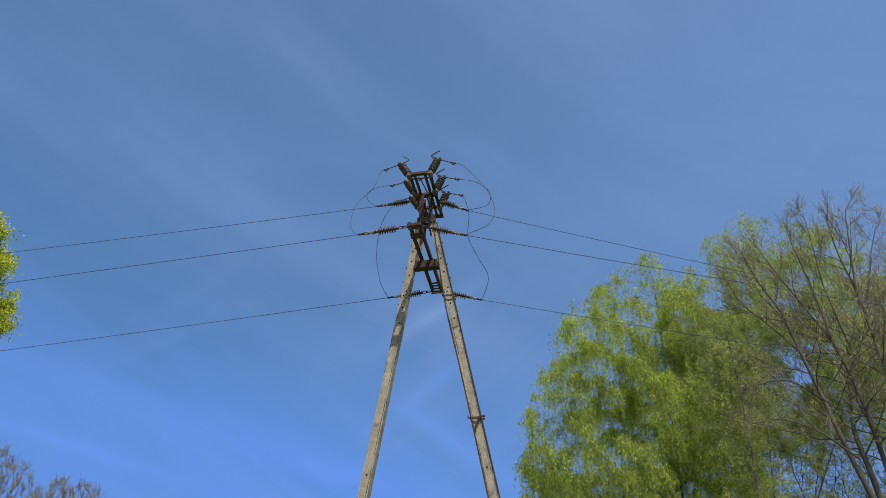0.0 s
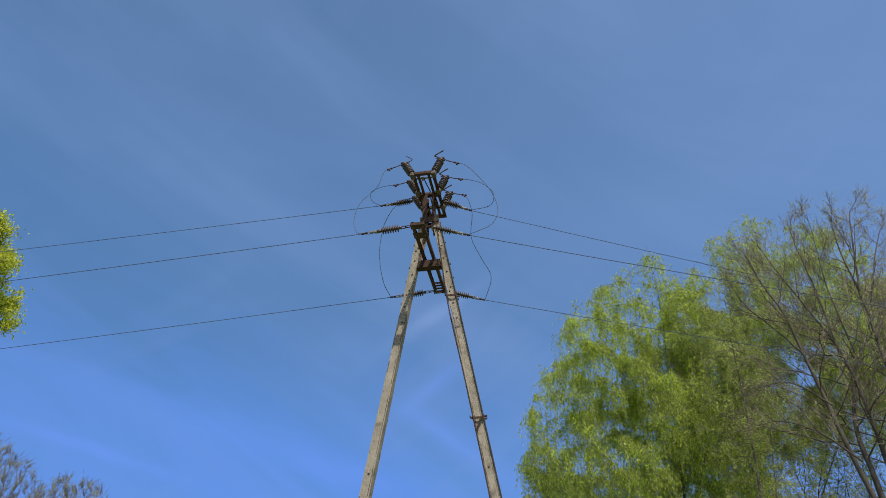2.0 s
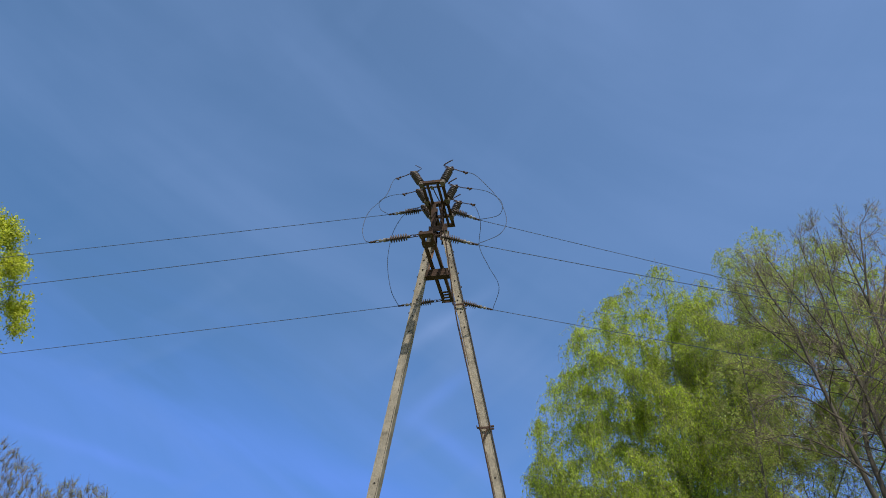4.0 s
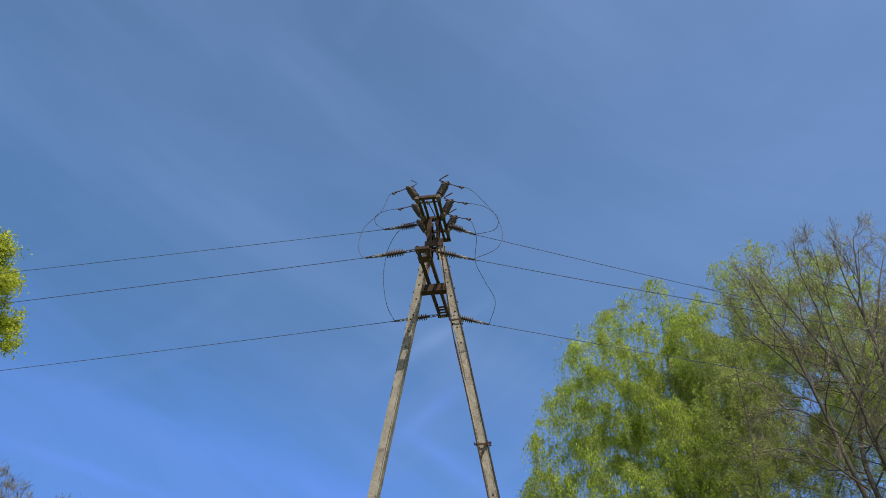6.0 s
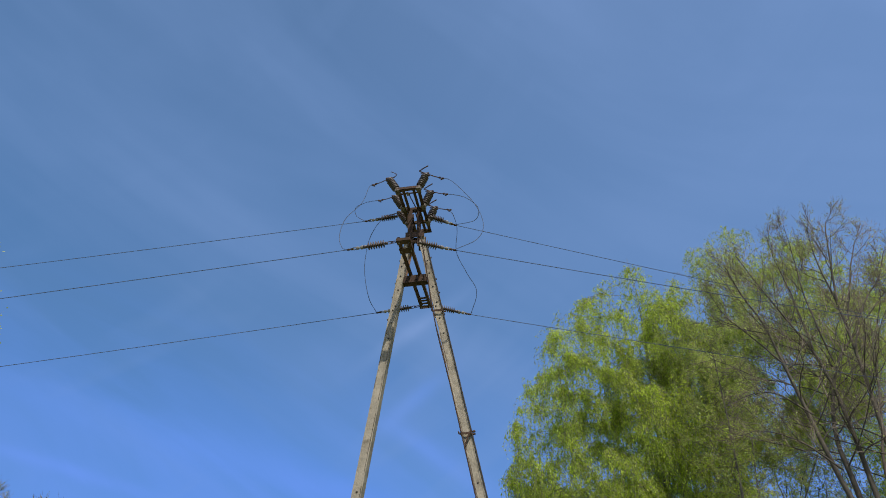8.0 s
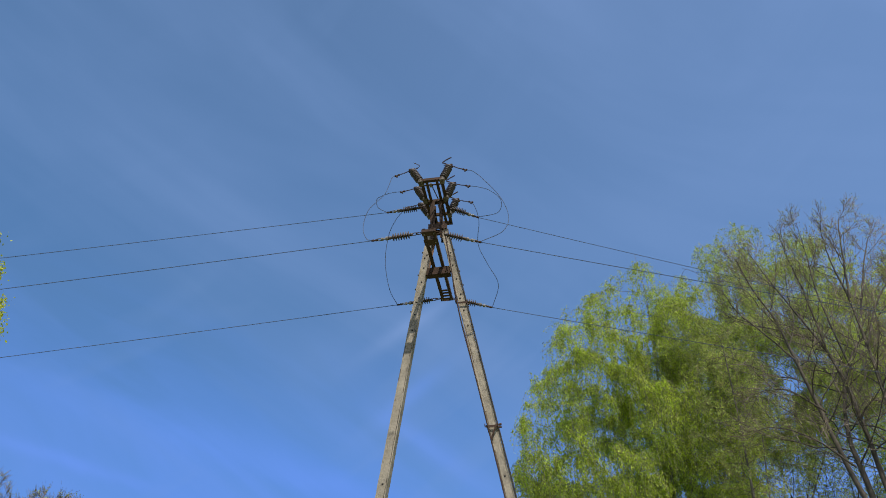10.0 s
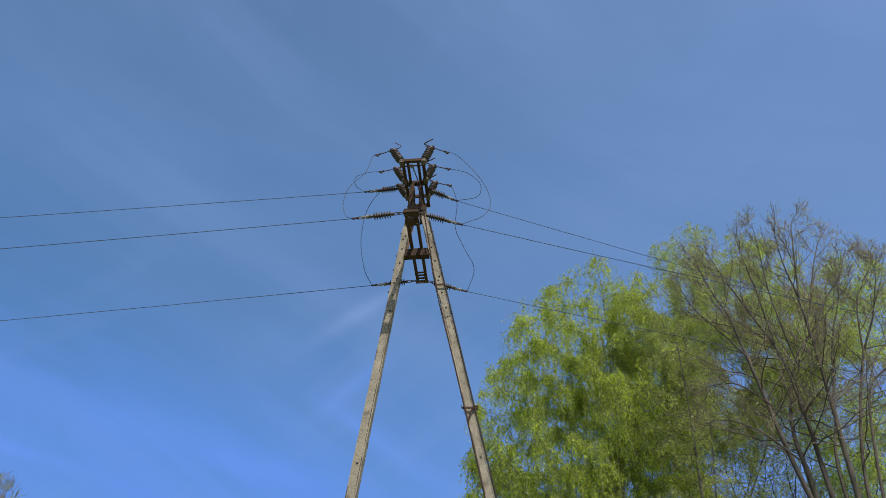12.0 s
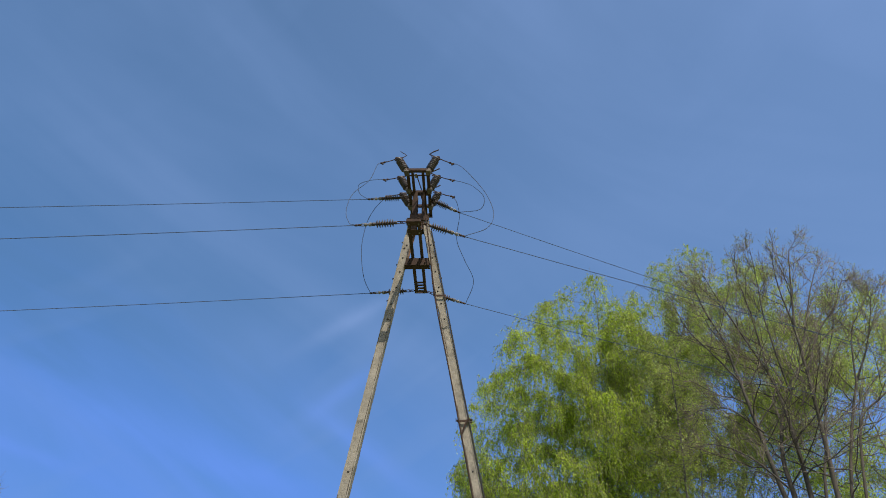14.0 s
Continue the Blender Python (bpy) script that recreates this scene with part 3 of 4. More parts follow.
JUMPERS = {
    (-0.80, -1): [(-0.92, -0.83, 12.04), (-1.06, -0.91, 11.52), (-1.38, -1.02, 11.04), (-1.46, -1.13, 10.49), (-1.35, -1.24, 10.10), (-1.20, -1.35, 9.95)],
    (-0.145, -1): [(-0.99, -0.14, 12.19), (-1.22, -0.10, 12.19), (-1.45, -0.04, 12.12), (-1.43, 0.03, 11.92), (-1.23, 0.11, 11.80)],
    (0.475, -1): [(-0.93, 0.48, 12.06), (-1.12, 0.58, 11.89), (-1.32, 0.77, 11.60), (-1.43, 0.95, 10.97), (-1.35, 1.14, 10.28), (-1.18, 1.32, 9.92)],
    (-0.80, 1): [(0.95, -0.82, 11.99), (1.17, -0.87, 11.69), (1.52, -0.94, 11.06), (1.66, -1.0, 10.47), (1.51, -1.07, 10.05), (1.05, -1.14, 9.80)],
    (-0.145, 1): [(1.02, -0.13, 12.08), (1.27, -0.06, 12.0), (1.51, 0.04, 11.76), (1.42, 0.15, 11.49), (0.93, 0.27, 11.50)],
    (0.475, 1): [(0.87, 0.48, 11.96), (0.93, 0.63, 11.64), (0.86, 0.87, 11.14), (1.05, 1.10, 10.68), (1.25, 1.34, 10.25), (1.06, 1.57, 9.78)]}
for key, pts in JUMPERS.items():
    w = part("jumper_wire", tube(smooth_line([ENDS[key], *pts], 8), 0.0072, 6), CABLE)
    tagged(w, "curved loose jumper wire between switch and line wire", "wire", group="jumper wires")


# ---------------------------------------------------------------- trees
def mesh_from(name, verts, faces, mat, parent, label="", kind="", smooth=False):
    me = bpy.data.meshes.new(name)
    v = np.asarray(verts, dtype=np.float32)
    f = np.asarray(faces, dtype=np.int32)
    me.vertices.add(len(v))
    me.vertices.foreach_set("co", v.ravel())
    me.loops.add(f.size)
    me.loops.foreach_set("vertex_index", f.ravel())
    me.polygons.add(len(f))
    me.polygons.foreach_set("loop_start", np.arange(0, f.size, f.shape[1], dtype=np.int32))
    me.polygons.foreach_set("use_smooth", np.full(len(f), smooth))
    me.update(calc_edges=True)
    me.materials.append(mat)
    ob = new(name, me)
    ob.parent = parent
    return tagged(ob, label, kind=kind)


class Wood:
    """Collects tapered branches into one mesh."""

    def __init__(self):
        self.v, self.f, self.count = [], [], 0

    def branch(self, pts, radii, n):
        p = np.asarray(pts, float)
        k = len(p)
        d = np.gradient(p, axis=0)
        d /= np.linalg.norm(d, axis=1)[:, None] + 1e-9
        s = np.cross(d, np.array([0.31, 0.87, 0.38]))
        s /= np.linalg.norm(s, axis=1)[:, None] + 1e-9
        u = np.cross(d, s)
        a = 2 * np.pi * np.arange(n) / n
        r = np.asarray(radii, float)[:, None, None]
        ring = p[:, None, :] + r * (np.cos(a)[None, :, None] * s[:, None, :] + np.sin(a)[None, :, None] * u[:, None, :])
        self.v.append(ring.reshape(-1, 3))
        i, j = np.meshgrid(np.arange(k - 1), np.arange(n), indexing="ij")
        j2 = (j + 1) % n
        self.f.append(np.stack([i * n + j, i * n + j2, (i + 1) * n + j2, (i + 1) * n + j], -1).reshape(-1, 4) + self.count)
        self.count += k * n

    def many(self, pts, r0, r1):
        """A bundle of thin three-sided twigs: pts is (twigs, points, 3)."""
        p = np.asarray(pts, float)
        m, k, _ = p.shape
        d = np.gradient(p, axis=1)
        d /= np.linalg.norm(d, axis=2)[..., None] + 1e-9
        s = np.cross(d, np.array([0.31, 0.87, 0.38]))
        s /= np.linalg.norm(s, axis=2)[..., None] + 1e-9
        u = np.cross(d, s)
        a = 2 * np.pi * np.arange(3) / 3
        r = np.linspace(r0, r1, k)[None, :, None, None]
        ring = p[:, :, None, :] + r * (np.cos(a)[None, None, :, None] * s[:, :, None, :] + np.sin(a)[None, None, :, None] * u[:, :, None, :])
        self.v.append(ring.reshape(-1, 3))
        base = (np.arange(m) * k * 3)[:, None, None]
        i, j = np.meshgrid(np.arange(k - 1), np.arange(3), indexing="ij")
        j2 = (j + 1) % 3
        q = np.stack([i * 3 + j, i * 3 + j2, (i + 1) * 3 + j2, (i + 1) * 3 + j], -1).reshape(-1, 4)
        self.f.append((base + q[None]).reshape(-1, 4) + self.count)
        self.count += m * k * 3

    def bundle(self, pts, r0, r1, sides=4):
        """Many tapered branches at once: pts is (branches, points, 3), a thickness at each one's foot and tip."""
        p = np.asarray(pts, float)
        m, k, _ = p.shape
        d = np.gradient(p, axis=1)
        d /= np.linalg.norm(d, axis=2)[..., None] + 1e-9
        s = np.cross(d, np.array([0.31, 0.87, 0.38]))
        s /= np.linalg.norm(s, axis=2)[..., None] + 1e-9
        u = np.cross(d, s)
        a = 2 * np.pi * np.arange(sides) / sides
        t = np.linspace(0, 1, k)[None, :]
        r = (np.asarray(r0)[:, None] * (1 - t) ** 1.12 + np.asarray(r1)[:, None] * t)[..., None, None]
        ring = p[:, :, None, :] + r * (np.cos(a)[None, None, :, None] * s[:, :, None, :] + np.sin(a)[None, None, :, None] * u[:, :, None, :])
        self.v.append(ring.reshape(-1, 3))
        base = (np.arange(m) * k * sides)[:, None, None]
        i, j = np.meshgrid(np.arange(k - 1), np.arange(sides), indexing="ij")
        j2 = (j + 1) % sides
        q = np.stack([i * sides + j, i * sides + j2, (i + 1) * sides + j2, (i + 1) * sides + j], -1).reshape(-1, 4)
        self.f.append((base + q[None]).reshape(-1, 4) + self.count)
        self.count += m * k * sides

    def mesh(self, name, mat, parent, label="", kind=""):
        return mesh_from(name, np.concatenate(self.v), np.concatenate(self.f), mat, parent, label, kind, True)


def leaves(name, centres, along, length, width, mat, parent, rng, label=""):
    """Many small pointed leaves."""
    c, d = np.asarray(centres), np.asarray(along, float)
    n = len(c)
    d = d / (np.linalg.norm(d, axis=1)[:, None] + 1e-9)
    s = np.cross(d, rng.normal(size=(n, 3)))
    s /= np.linalg.norm(s, axis=1)[:, None] + 1e-9
    size = rng.uniform(0.6, 1.35, n)[:, None]
    a, b = d * length * size, s * width * size
    v = np.stack([c, c + a * 0.5 + b, c + a, c + a * 0.5 - b], 1).reshape(-1, 3)
    return mesh_from(name, v, np.arange(4 * n).reshape(-1, 4), mat, parent, label, "stuff")


def crown_points(count, profile, axis, squeeze, rng, shell=0.45, gaps=0.0, gap_size=0.5):
    """Places spread through a crown whose half width at each height the profile tells, denser towards its skin, with gaps."""
    zs, rs = [np.array(q, float) for q in zip(*profile)]
    out = []
    total = 0
    while total < count:
        z = rng.uniform(zs[0], zs[-1], count * 2)
        r = np.interp(z, zs, rs)
        keep = rng.uniform(0, rs.max(), len(z)) < r
        z, r = z[keep], r[keep]
        a = rng.uniform(0, 2 * np.pi, len(z))
        q = r * rng.uniform(0, 1, len(z)) ** shell
        x = np.cos(a) * q * np.where(np.cos(a) < 0, squeeze[0], squeeze[1])
        p = np.stack([x + np.interp(z, [0, zs[-1]], [0, axis[0]]), np.sin(a) * q + np.interp(z, [0, zs[-1]], [0, axis[1]]), z], 1)
        if gaps:
            p = np.array([v for v in p if noise.noise(Vector(v) * gap_size) > -gaps])
        out.append(p)
        total += len(p)
    return np.concatenate(out)[:count]


def colonize(points, start, rng, step=0.5, kill=0.9, reach=6.0, lift=0.12, crook=0.12, most=9000):
    """Branches that grow step by step towards the free places of a crown. Gives the nodes and their parents."""
    pos = [np.asarray(p, float) for p, _ in start]
    par = [q for _, q in start]
    kids = [0] * len(pos)
    P = np.array(pos)
    d2 = ((points[:, None, :] - P[None]) ** 2).sum(-1)
    near, dist = d2.argmin(1), np.sqrt(d2.min(1))
    alive = np.ones(len(points), bool)
    for it in range(160):
        r = reach if it > 25 else 40.0
        act = np.where(alive & (dist < r))[0]
        if not len(act) or len(pos) > most:
            break
        P = np.array(pos)
        way_ = points[act] - P[near[act]]
        way_ /= np.linalg.norm(way_, axis=1)[:, None] + 1e-9
        acc = np.zeros_like(P)
        np.add.at(acc, near[act], way_)
        ids = np.unique(near[act])
        fresh = []
        for i in ids:
            if kids[i] >= 3:
                alive[act[near[act] == i]] = False
                continue
            d = acc[i]
            d = d / (np.linalg.norm(d) + 1e-9) + rng.normal(size=3) * crook + np.array([0, 0, lift])
            d /= np.linalg.norm(d)
            pos.append(P[i] + d * step)
            par.append(int(i))
            kids.append(0)
            kids[i] += 1
            fresh.append(len(pos) - 1)
        if not fresh:
            continue
        F = np.array([pos[k] for k in fresh])
        idx = np.where(alive)[0]
        d2 = ((points[idx][:, None, :] - F[None]) ** 2).sum(-1)
        b = d2.argmin(1)
        dn = np.sqrt(d2[np.arange(len(idx)), b])
        better = dn < dist[idx]
        dist[idx[better]] = dn[better]
        near[idx[better]] = np.array(fresh)[b[better]]
        alive &= dist > kill
    return np.array(pos), np.array(par)


def build_wood(pos, par, rng, wood, tip=0.009, power=2.25, stout=1.0):
    """Turns nodes into tapered limbs; gives each node's thickness and whether it is an end."""
    n = len(pos)
    r = np.zeros(n)
    count = np.zeros(n, int)
    for i in range(n):
        if par[i] >= 0:
            count[par[i]] += 1
    for i in range(n - 1, -1, -1):
        r[i] = max(r[i], tip ** power)
        if par[i] >= 0:
            r[par[i]] += r[i]
    r = r ** (1 / power)
    r = np.where(r > 0.05, r * stout, r)
    heir = {}
    for i in range(n):
        p = par[i]
        if p >= 0 and (p not in heir or r[i] > r[heir[p]]):
            heir[p] = i
    for i in range(n):
        p = par[i]
        if p >= 0 and heir[p] == i:
            continue
        line = [i]
        while line[-1] in heir:
            line.append(heir[line[-1]])
        pts, rad = [pos[k] for k in line], [r[k] for k in line]
        if p >= 0:
            pts, rad = [pos[p]] + pts, [min(r[p], rad[0] * 1.15)] + rad
        if len(pts) > 1:
            wood.branch(np.array(pts), rad, 8 if rad[0] > 0.1 else (5 if rad[0] > 0.03 else 3))
    return r, count == 0


def stem_nodes(lines, step=0.6):
    """Start nodes along given stems; each stem runs from its foot through its bends."""
    out = []
    for line in lines:
        p = [np.array(q, float) for q in line]
        last = -1
        for a, b in zip(p, p[1:]):
            k = max(1, int(np.linalg.norm(b - a) / step))
            for i in range(k):
                out.append((a + (b - a) * i / k, last))
                last = len(out) - 1
        out.append((p[-1], last))
    return out


def weeping_willow(x, y, stems, profile, axis, squeeze, seed, label, leaf, count=1500, strands=7000, drops=(0.7, 1.5, 2.6), leaf_size=(0.16, 0.026), gaps=0.25, dense=15, shell=0.45, plume=6, crown_label="drooping yellow-green willow leaves"):
    """A willow: limbs that reach through the crown, and thin leafy strands that hang from their ends."""
    rng = np.random.default_rng(seed)
    root = thing("willow_tree", label, "tree", (x, y, 0))
    pts = crown_points(count, profile, axis, squeeze, rng, shell, gaps, 0.35)
    pos, par = colonize(pts, stem_nodes(stems), rng, 0.5, 0.85, 6.0, 0.10, 0.12)
    wood, twigs = Wood(), Wood()
    r, end = build_wood(pos, par, rng, wood, 0.008, 2.3, 1.0)
    slim = np.where((r < 0.03) & (pos[:, 2] > 5))[0]
    clump = np.array([max(0.12, 0.60 + 1.45 * noise.noise(Vector(v) * 0.9)) for v in pos[slim]]) * np.interp(pos[slim, 2], [16, 20, 22.5, 25], [1.0, 0.6, 0.32, 0.16])
    s = pos[np.repeat(rng.choice(slim, strands // plume, p=clump / clump.sum()), plume)] + rng.normal(size=(strands, 3)) * 0.13
    drop = rng.uniform(0.5, 1.1, strands) * rng.choice(drops, strands, p=[0.46, 0.33, 0.21])
    k = 6
    t = np.linspace(0, 1, k)[None, :]
    off = rng.normal(size=(strands, 2, 1)) * 0.34
    hang = np.stack([off[:, 0] * t ** 0.6, off[:, 1] * t ** 0.6, -drop[:, None] * t ** 1.4 + 0.25 * np.sin(t * 2.8)], -1) + s[:, None, :] + rng.normal(size=(strands, k, 3)) * 0.025
    twigs.many(hang, 0.006, 0.003)
    m = (6 + drop * dense).astype(int)
    who = np.repeat(np.arange(strands), m)
    tt = rng.uniform(0.0, 1.0, len(who)) * (k - 1)
    i = np.minimum(tt.astype(int), k - 2)
    f = (tt - i)[:, None]
    spot = hang[who, i] * (1 - f) + hang[who, i + 1] * f + rng.normal(size=(len(who), 3)) * 0.05
    wood.mesh("trunk", BARK, root)
    twigs.mesh("hanging_strand_mass", BARK_PALE, root, "thin yellowish hanging strands", "stuff")
    leaves("crown", spot, rng.normal(size=(len(who), 3)) * 0.48 + np.array([0, 0, -0.85]), leaf_size[0], leaf_size[1], leaf, root, rng, crown_label)
    return root


def branching_tree(name, label, x, y, stems, profile, axis, squeeze, seed, bark, count=1500, step=0.45, kill=0.8, lift=0.2, twig=(5, 0.9), twig_up=0.7, leaf=None, leaf_count=0, leaf_size=(0.1, 0.03), scatter=0.2, gaps=0.0, stout=1.0, tip=0.009, crown_label="", shell=0.5, twig_r=0.006, twig_bark=None):
    """A tree whose limbs fill its crown, with fine twigs at their ends and, in leaf, small leaves."""
    rng = np.random.default_rng(seed)
    root = thing(name, label, "tree", (x, y, 0))
    pts = crown_points(count, profile, axis, squeeze, rng, shell, gaps, 0.4)
    pos, par = colonize(pts, stem_nodes(stems), rng, step, kill, 6.0, lift, 0.10)
    wood, twigs = Wood(), Wood()
    r, end = build_wood(pos, par, rng, wood, tip, 2.3, stout)
    slim = np.where((r < 0.035) & (pos[:, 2] > profile[0][0]))[0]
    ends = np.where(end)[0]
    src = np.concatenate([np.repeat(ends, twig[0]), rng.choice(slim, len(ends) * twig[0] // 2)])
    m = len(src)
    back = par[src]
    way_ = pos[src] - pos[back]
    way_ /= np.linalg.norm(way_, axis=1)[:, None] + 1e-9
    d = way_ * 0.8 + rng.normal(size=(m, 3)) * 0.45 + np.array([0, 0, twig_up * 0.6])
    d /= np.linalg.norm(d, axis=1)[:, None]
    length = rng.uniform(0.35, 1.15, m)[:, None, None] * twig[1]
    t = np.linspace(0, 1, 4)[None, :, None]
    line = pos[src][:, None, :] + d[:, None, :] * length * t + np.array([0, 0, 0.18]) * twig_up * length * t * t + rng.normal(size=(m, 4, 3)) * 0.02 * (t > 0)
    twigs.many(line, twig_r, twig_r * 0.5)
    d2 = d + rng.normal(size=(m, 3)) * 0.5 + np.array([0, 0, 0.3 * twig_up])
    line2 = line[:, 1:2, :] + d2[:, None, :] * length * 0.55 * np.linspace(0, 1, 3)[None, :, None]
    twigs.many(line2, twig_r * 0.7, twig_r * 0.4)
    wood.mesh("trunk", bark, root)
    twigs.mesh("twig_mass", twig_bark or BARK_PALE, root, "fine brown twigs", "stuff")
    if leaf:
        pick = rng.integers(m, size=leaf_count)
        tt = rng.uniform(0.2, 1.0, leaf_count)[:, None]
        spot = line[pick, 0] * (1 - tt) + line[pick, 3] * tt + rng.normal(size=(leaf_count, 3)) * scatter
        leaves("crown", spot, rng.normal(size=(leaf_count, 3)) + np.array([0, 0, -0.3]), leaf_size[0], leaf_size[1], leaf, root, rng, crown_label)
    return root


def sprouts(parents, n, span, angle, length, lift, rng, k=5, wobble=0.03, taper=0.55, spread=0.0):
    """Side branches along given branches: they leave at an angle, shorter towards the tip, and bend upwards."""
    m, pk, _ = parents.shape
    t = (np.tile(np.arange(n), m) + rng.uniform(0, 1, m * n)) / n
    who = np.repeat(np.arange(m), n)
    u = span[0] + (span[1] - span[0]) * t
    f = u * (pk - 1)
    i = np.minimum(f.astype(int), pk - 2)
    f = (f - i)[:, None]
    a, b = parents[who, i], parents[who, i + 1]
    foot = a * (1 - f) + b * f
    d = b - a
    d /= np.linalg.norm(d, axis=1)[:, None] + 1e-9
    q = rng.normal(size=(m * n, 3))
    q -= d * (q * d).sum(1)[:, None]
    q /= np.linalg.norm(q, axis=1)[:, None] + 1e-9
    w = np.radians(rng.uniform(*angle, m * n) + spread * (1 - t))[:, None]
    d = d * np.cos(w) + q * np.sin(w)
    d[:, 2] += lift * 0.5 * (t if spread else 1.0)
    d /= np.linalg.norm(d, axis=1)[:, None]
    size = (length[who] * (1 - taper * t) * rng.uniform(0.55, 1.2, m * n))[:, None, None]
    s = np.linspace(0, 1, k)[None, :, None]
    bent = rng.normal(size=(m * n, 1, 3)) * 0.10
    line = foot[:, None, :] + size * (d[:, None, :] * s + (np.array([0, 0, lift]) + bent) * s * s * 0.5)
    line[:, 1:] += rng.normal(size=(m * n, k - 1, 3)) * wobble * size
    return line, who, u


def upright_tree(label, x, y, seed):
    """A bare tree: several stems that fan upwards, with rising side branches in four orders down to fine twigs."""
    rng = np.random.default_rng(seed)
    root = thing("bare_tree", label, "tree", (x, y, 0))

    def stem(depth, foot, tip, *bends):
        line = np.array([(q[0] - x, depth - y, q[1]) for q in bends])
        line[:, 1] *= np.linspace(0.35, 1.0, len(line)) if bends[0][1] < 1 else 1.0
        p = np.array(smooth_line(line, 10))
        at = np.linspace(0, len(p) - 1, 22)
        i = np.minimum(at.astype(int), len(p) - 2)
        f = (at - i)[:, None]
        p = p[i] * (1 - f) + p[i + 1] * f + np.cumsum(rng.normal(size=(22, 3)) * 0.012, axis=0)
        return p, foot, tip

    stems = [
        stem(14.0, 0.150, 0.016, (13.9, -0.3), (13.55, 5.0), (12.95, 8.8), (12.61, 11.2), (12.27, 13.5), (12.05, 15.1), (11.5, 16.6), (11.3, 17.8)),
        stem(14.6, 0.155, 0.014, (14.2, -0.3), (14.15, 5.0), (14.1, 8.7), (14.12, 11.9), (13.85, 13.8), (13.5, 14.9), (12.6, 17.4), (12.2, 18.8)),
        stem(13.8, 0.165, 0.012, (14.5, -0.3), (14.7, 5.0), (14.84, 8.5), (14.98, 11.2), (15.06, 13.5), (15.1, 15.8), (14.95, 17.6), (15.05, 19.4)),
        stem(15.4, 0.170, 0.014, (13.8, -0.3), (13.75, 5.0), (13.72, 8.9), (13.75, 10.3), (14.2, 11.9), (15.1, 13.7), (16.7, 15.3), (18.1, 16.7)),
        stem(15.0, 0.105, 0.012, (14.4, -0.3), (14.6, 5.0), (14.8, 8.8), (15.45, 10.8), (16.4, 14.0), (17.4, 16.2), (17.9, 17.9)),
        stem(14.5, 0.110, 0.012, (14.6, -0.3), (15.1, 5.5), (15.6, 9.0), (16.97, 12.8), (18.1, 14.8), (18.8, 16.4), (19.2, 17.6)),
        stem(13.4, 0.090, 0.012, (14.7, -0.3), (15.4, 6.0), (16.4, 11.0), (17.67, 12.4), (18.9, 13.5), (20.0, 15.0)),
        stem(13.8, 0.060, 0.010, (15.06, 13.5), (16.05, 15.3), (17.1, 16.5), (17.8, 17.8), (18.1, 17.9)),
        stem(14.5, 0.055, 0.010, (13.8, 13.9), (13.7, 16.4), (13.58, 18.3), (13.6, 19.6)),
        stem(13.9, 0.050, 0.010, (14.2, 12.6), (14.05, 15.9), (14.2, 17.6), (14.35, 19.7)),
        stem(13.7, 0.060, 0.010, (15.1, 15.6), (15.5, 17.6), (15.9, 19.3), (16.1, 19.6)),
        stem(13.6, 0.050, 0.010, (15.08, 14.6), (15.9, 16.6), (16.6, 18.2), (16.8, 18.5)),
        stem(14.2, 0.050, 0.010, (17.0, 12.9), (17.6, 15.4), (18.5, 16.8), (19.4, 17.9)),
        stem(13.9, 0.045, 0.010, (12.7, 11.0), (11.7, 11.9), (10.6, 12.0), (9.7, 11.6)),
        stem(13.7, 0.045, 0.010, (13.0, 8.8), (11.9, 9.9), (10.7, 10.4), (9.6, 10.3)),
        stem(14.1, 0.045, 0.010, (12.3, 13.3), (11.4, 14.6), (10.7, 15.6), (10.3, 16.6))]
    wood, twigs = Wood(), Wood()
    lines = np.array([q[0] for q in stems])
    thick = np.array([q[1] for q in stems]) * 0.84
    wood.bundle(lines, thick, np.array([q[2] for q in stems]), 9)
    whole = lines[:, 0, 2] < 1
    l1, w1 = [], []
    for group, n, span, size, fall, wide in ((whole, 20, (0.30, 0.97), 4.3, 0.72, 38.0), (~whole, 6, (0.12, 0.95), 1.6, 0.4, 12.0)):
        ids = np.where(group)[0]
        line, who, u = sprouts(lines[ids], n, span, (20, 46), np.full(len(ids), size), 0.30, rng, 8, 0.012, fall, wide)
        l1.append(line)
        w1.append(thick[ids][who] * (1 - 0.9 * u) * 0.28 + 0.008)
    l1, r1 = np.concatenate(l1), np.concatenate(w1)
    wood.bundle(l1, r1, np.full(len(l1), 0.007), 5)
    long1 = np.linalg.norm(l1[:, -1] - l1[:, 0], axis=1)
    l2, who, u = sprouts(l1, 6, (0.10, 0.96), (20, 56), long1 * 0.36 + 0.36, 0.26, rng, 6, 0.010, 0.4)
    twigs.bundle(l2, np.minimum(r1[who] * 0.6, 0.016), np.full(len(l2), 0.006), 4)
    long2 = np.linalg.norm(l2[:, -1] - l2[:, 0], axis=1)
    l3, who, u = sprouts(l2, 5, (0.12, 0.95), (20, 48), long2 * 0.35 + 0.26, 0.28, rng, 4, 0.012, 0.3)
    twigs.bundle(l3, np.full(len(l3), 0.0068), np.full(len(l3), 0.0042), 3)
    l4, who, u = sprouts(l3, 1, (0.3, 0.9), (22, 48), np.full(len(l3), 0.30), 0.3, rng, 2, 0.0, 0.3)
    twigs.bundle(l4, np.full(len(l4), 0.0050), np.full(len(l4), 0.0032), 3)
    wood.mesh("trunk", BARK_DARK, root)
    twigs.mesh("twig_mass", BARK_TWIG, root, "fine brown twigs", "stuff")
    pick = rng.integers(len(l3), size=9000)
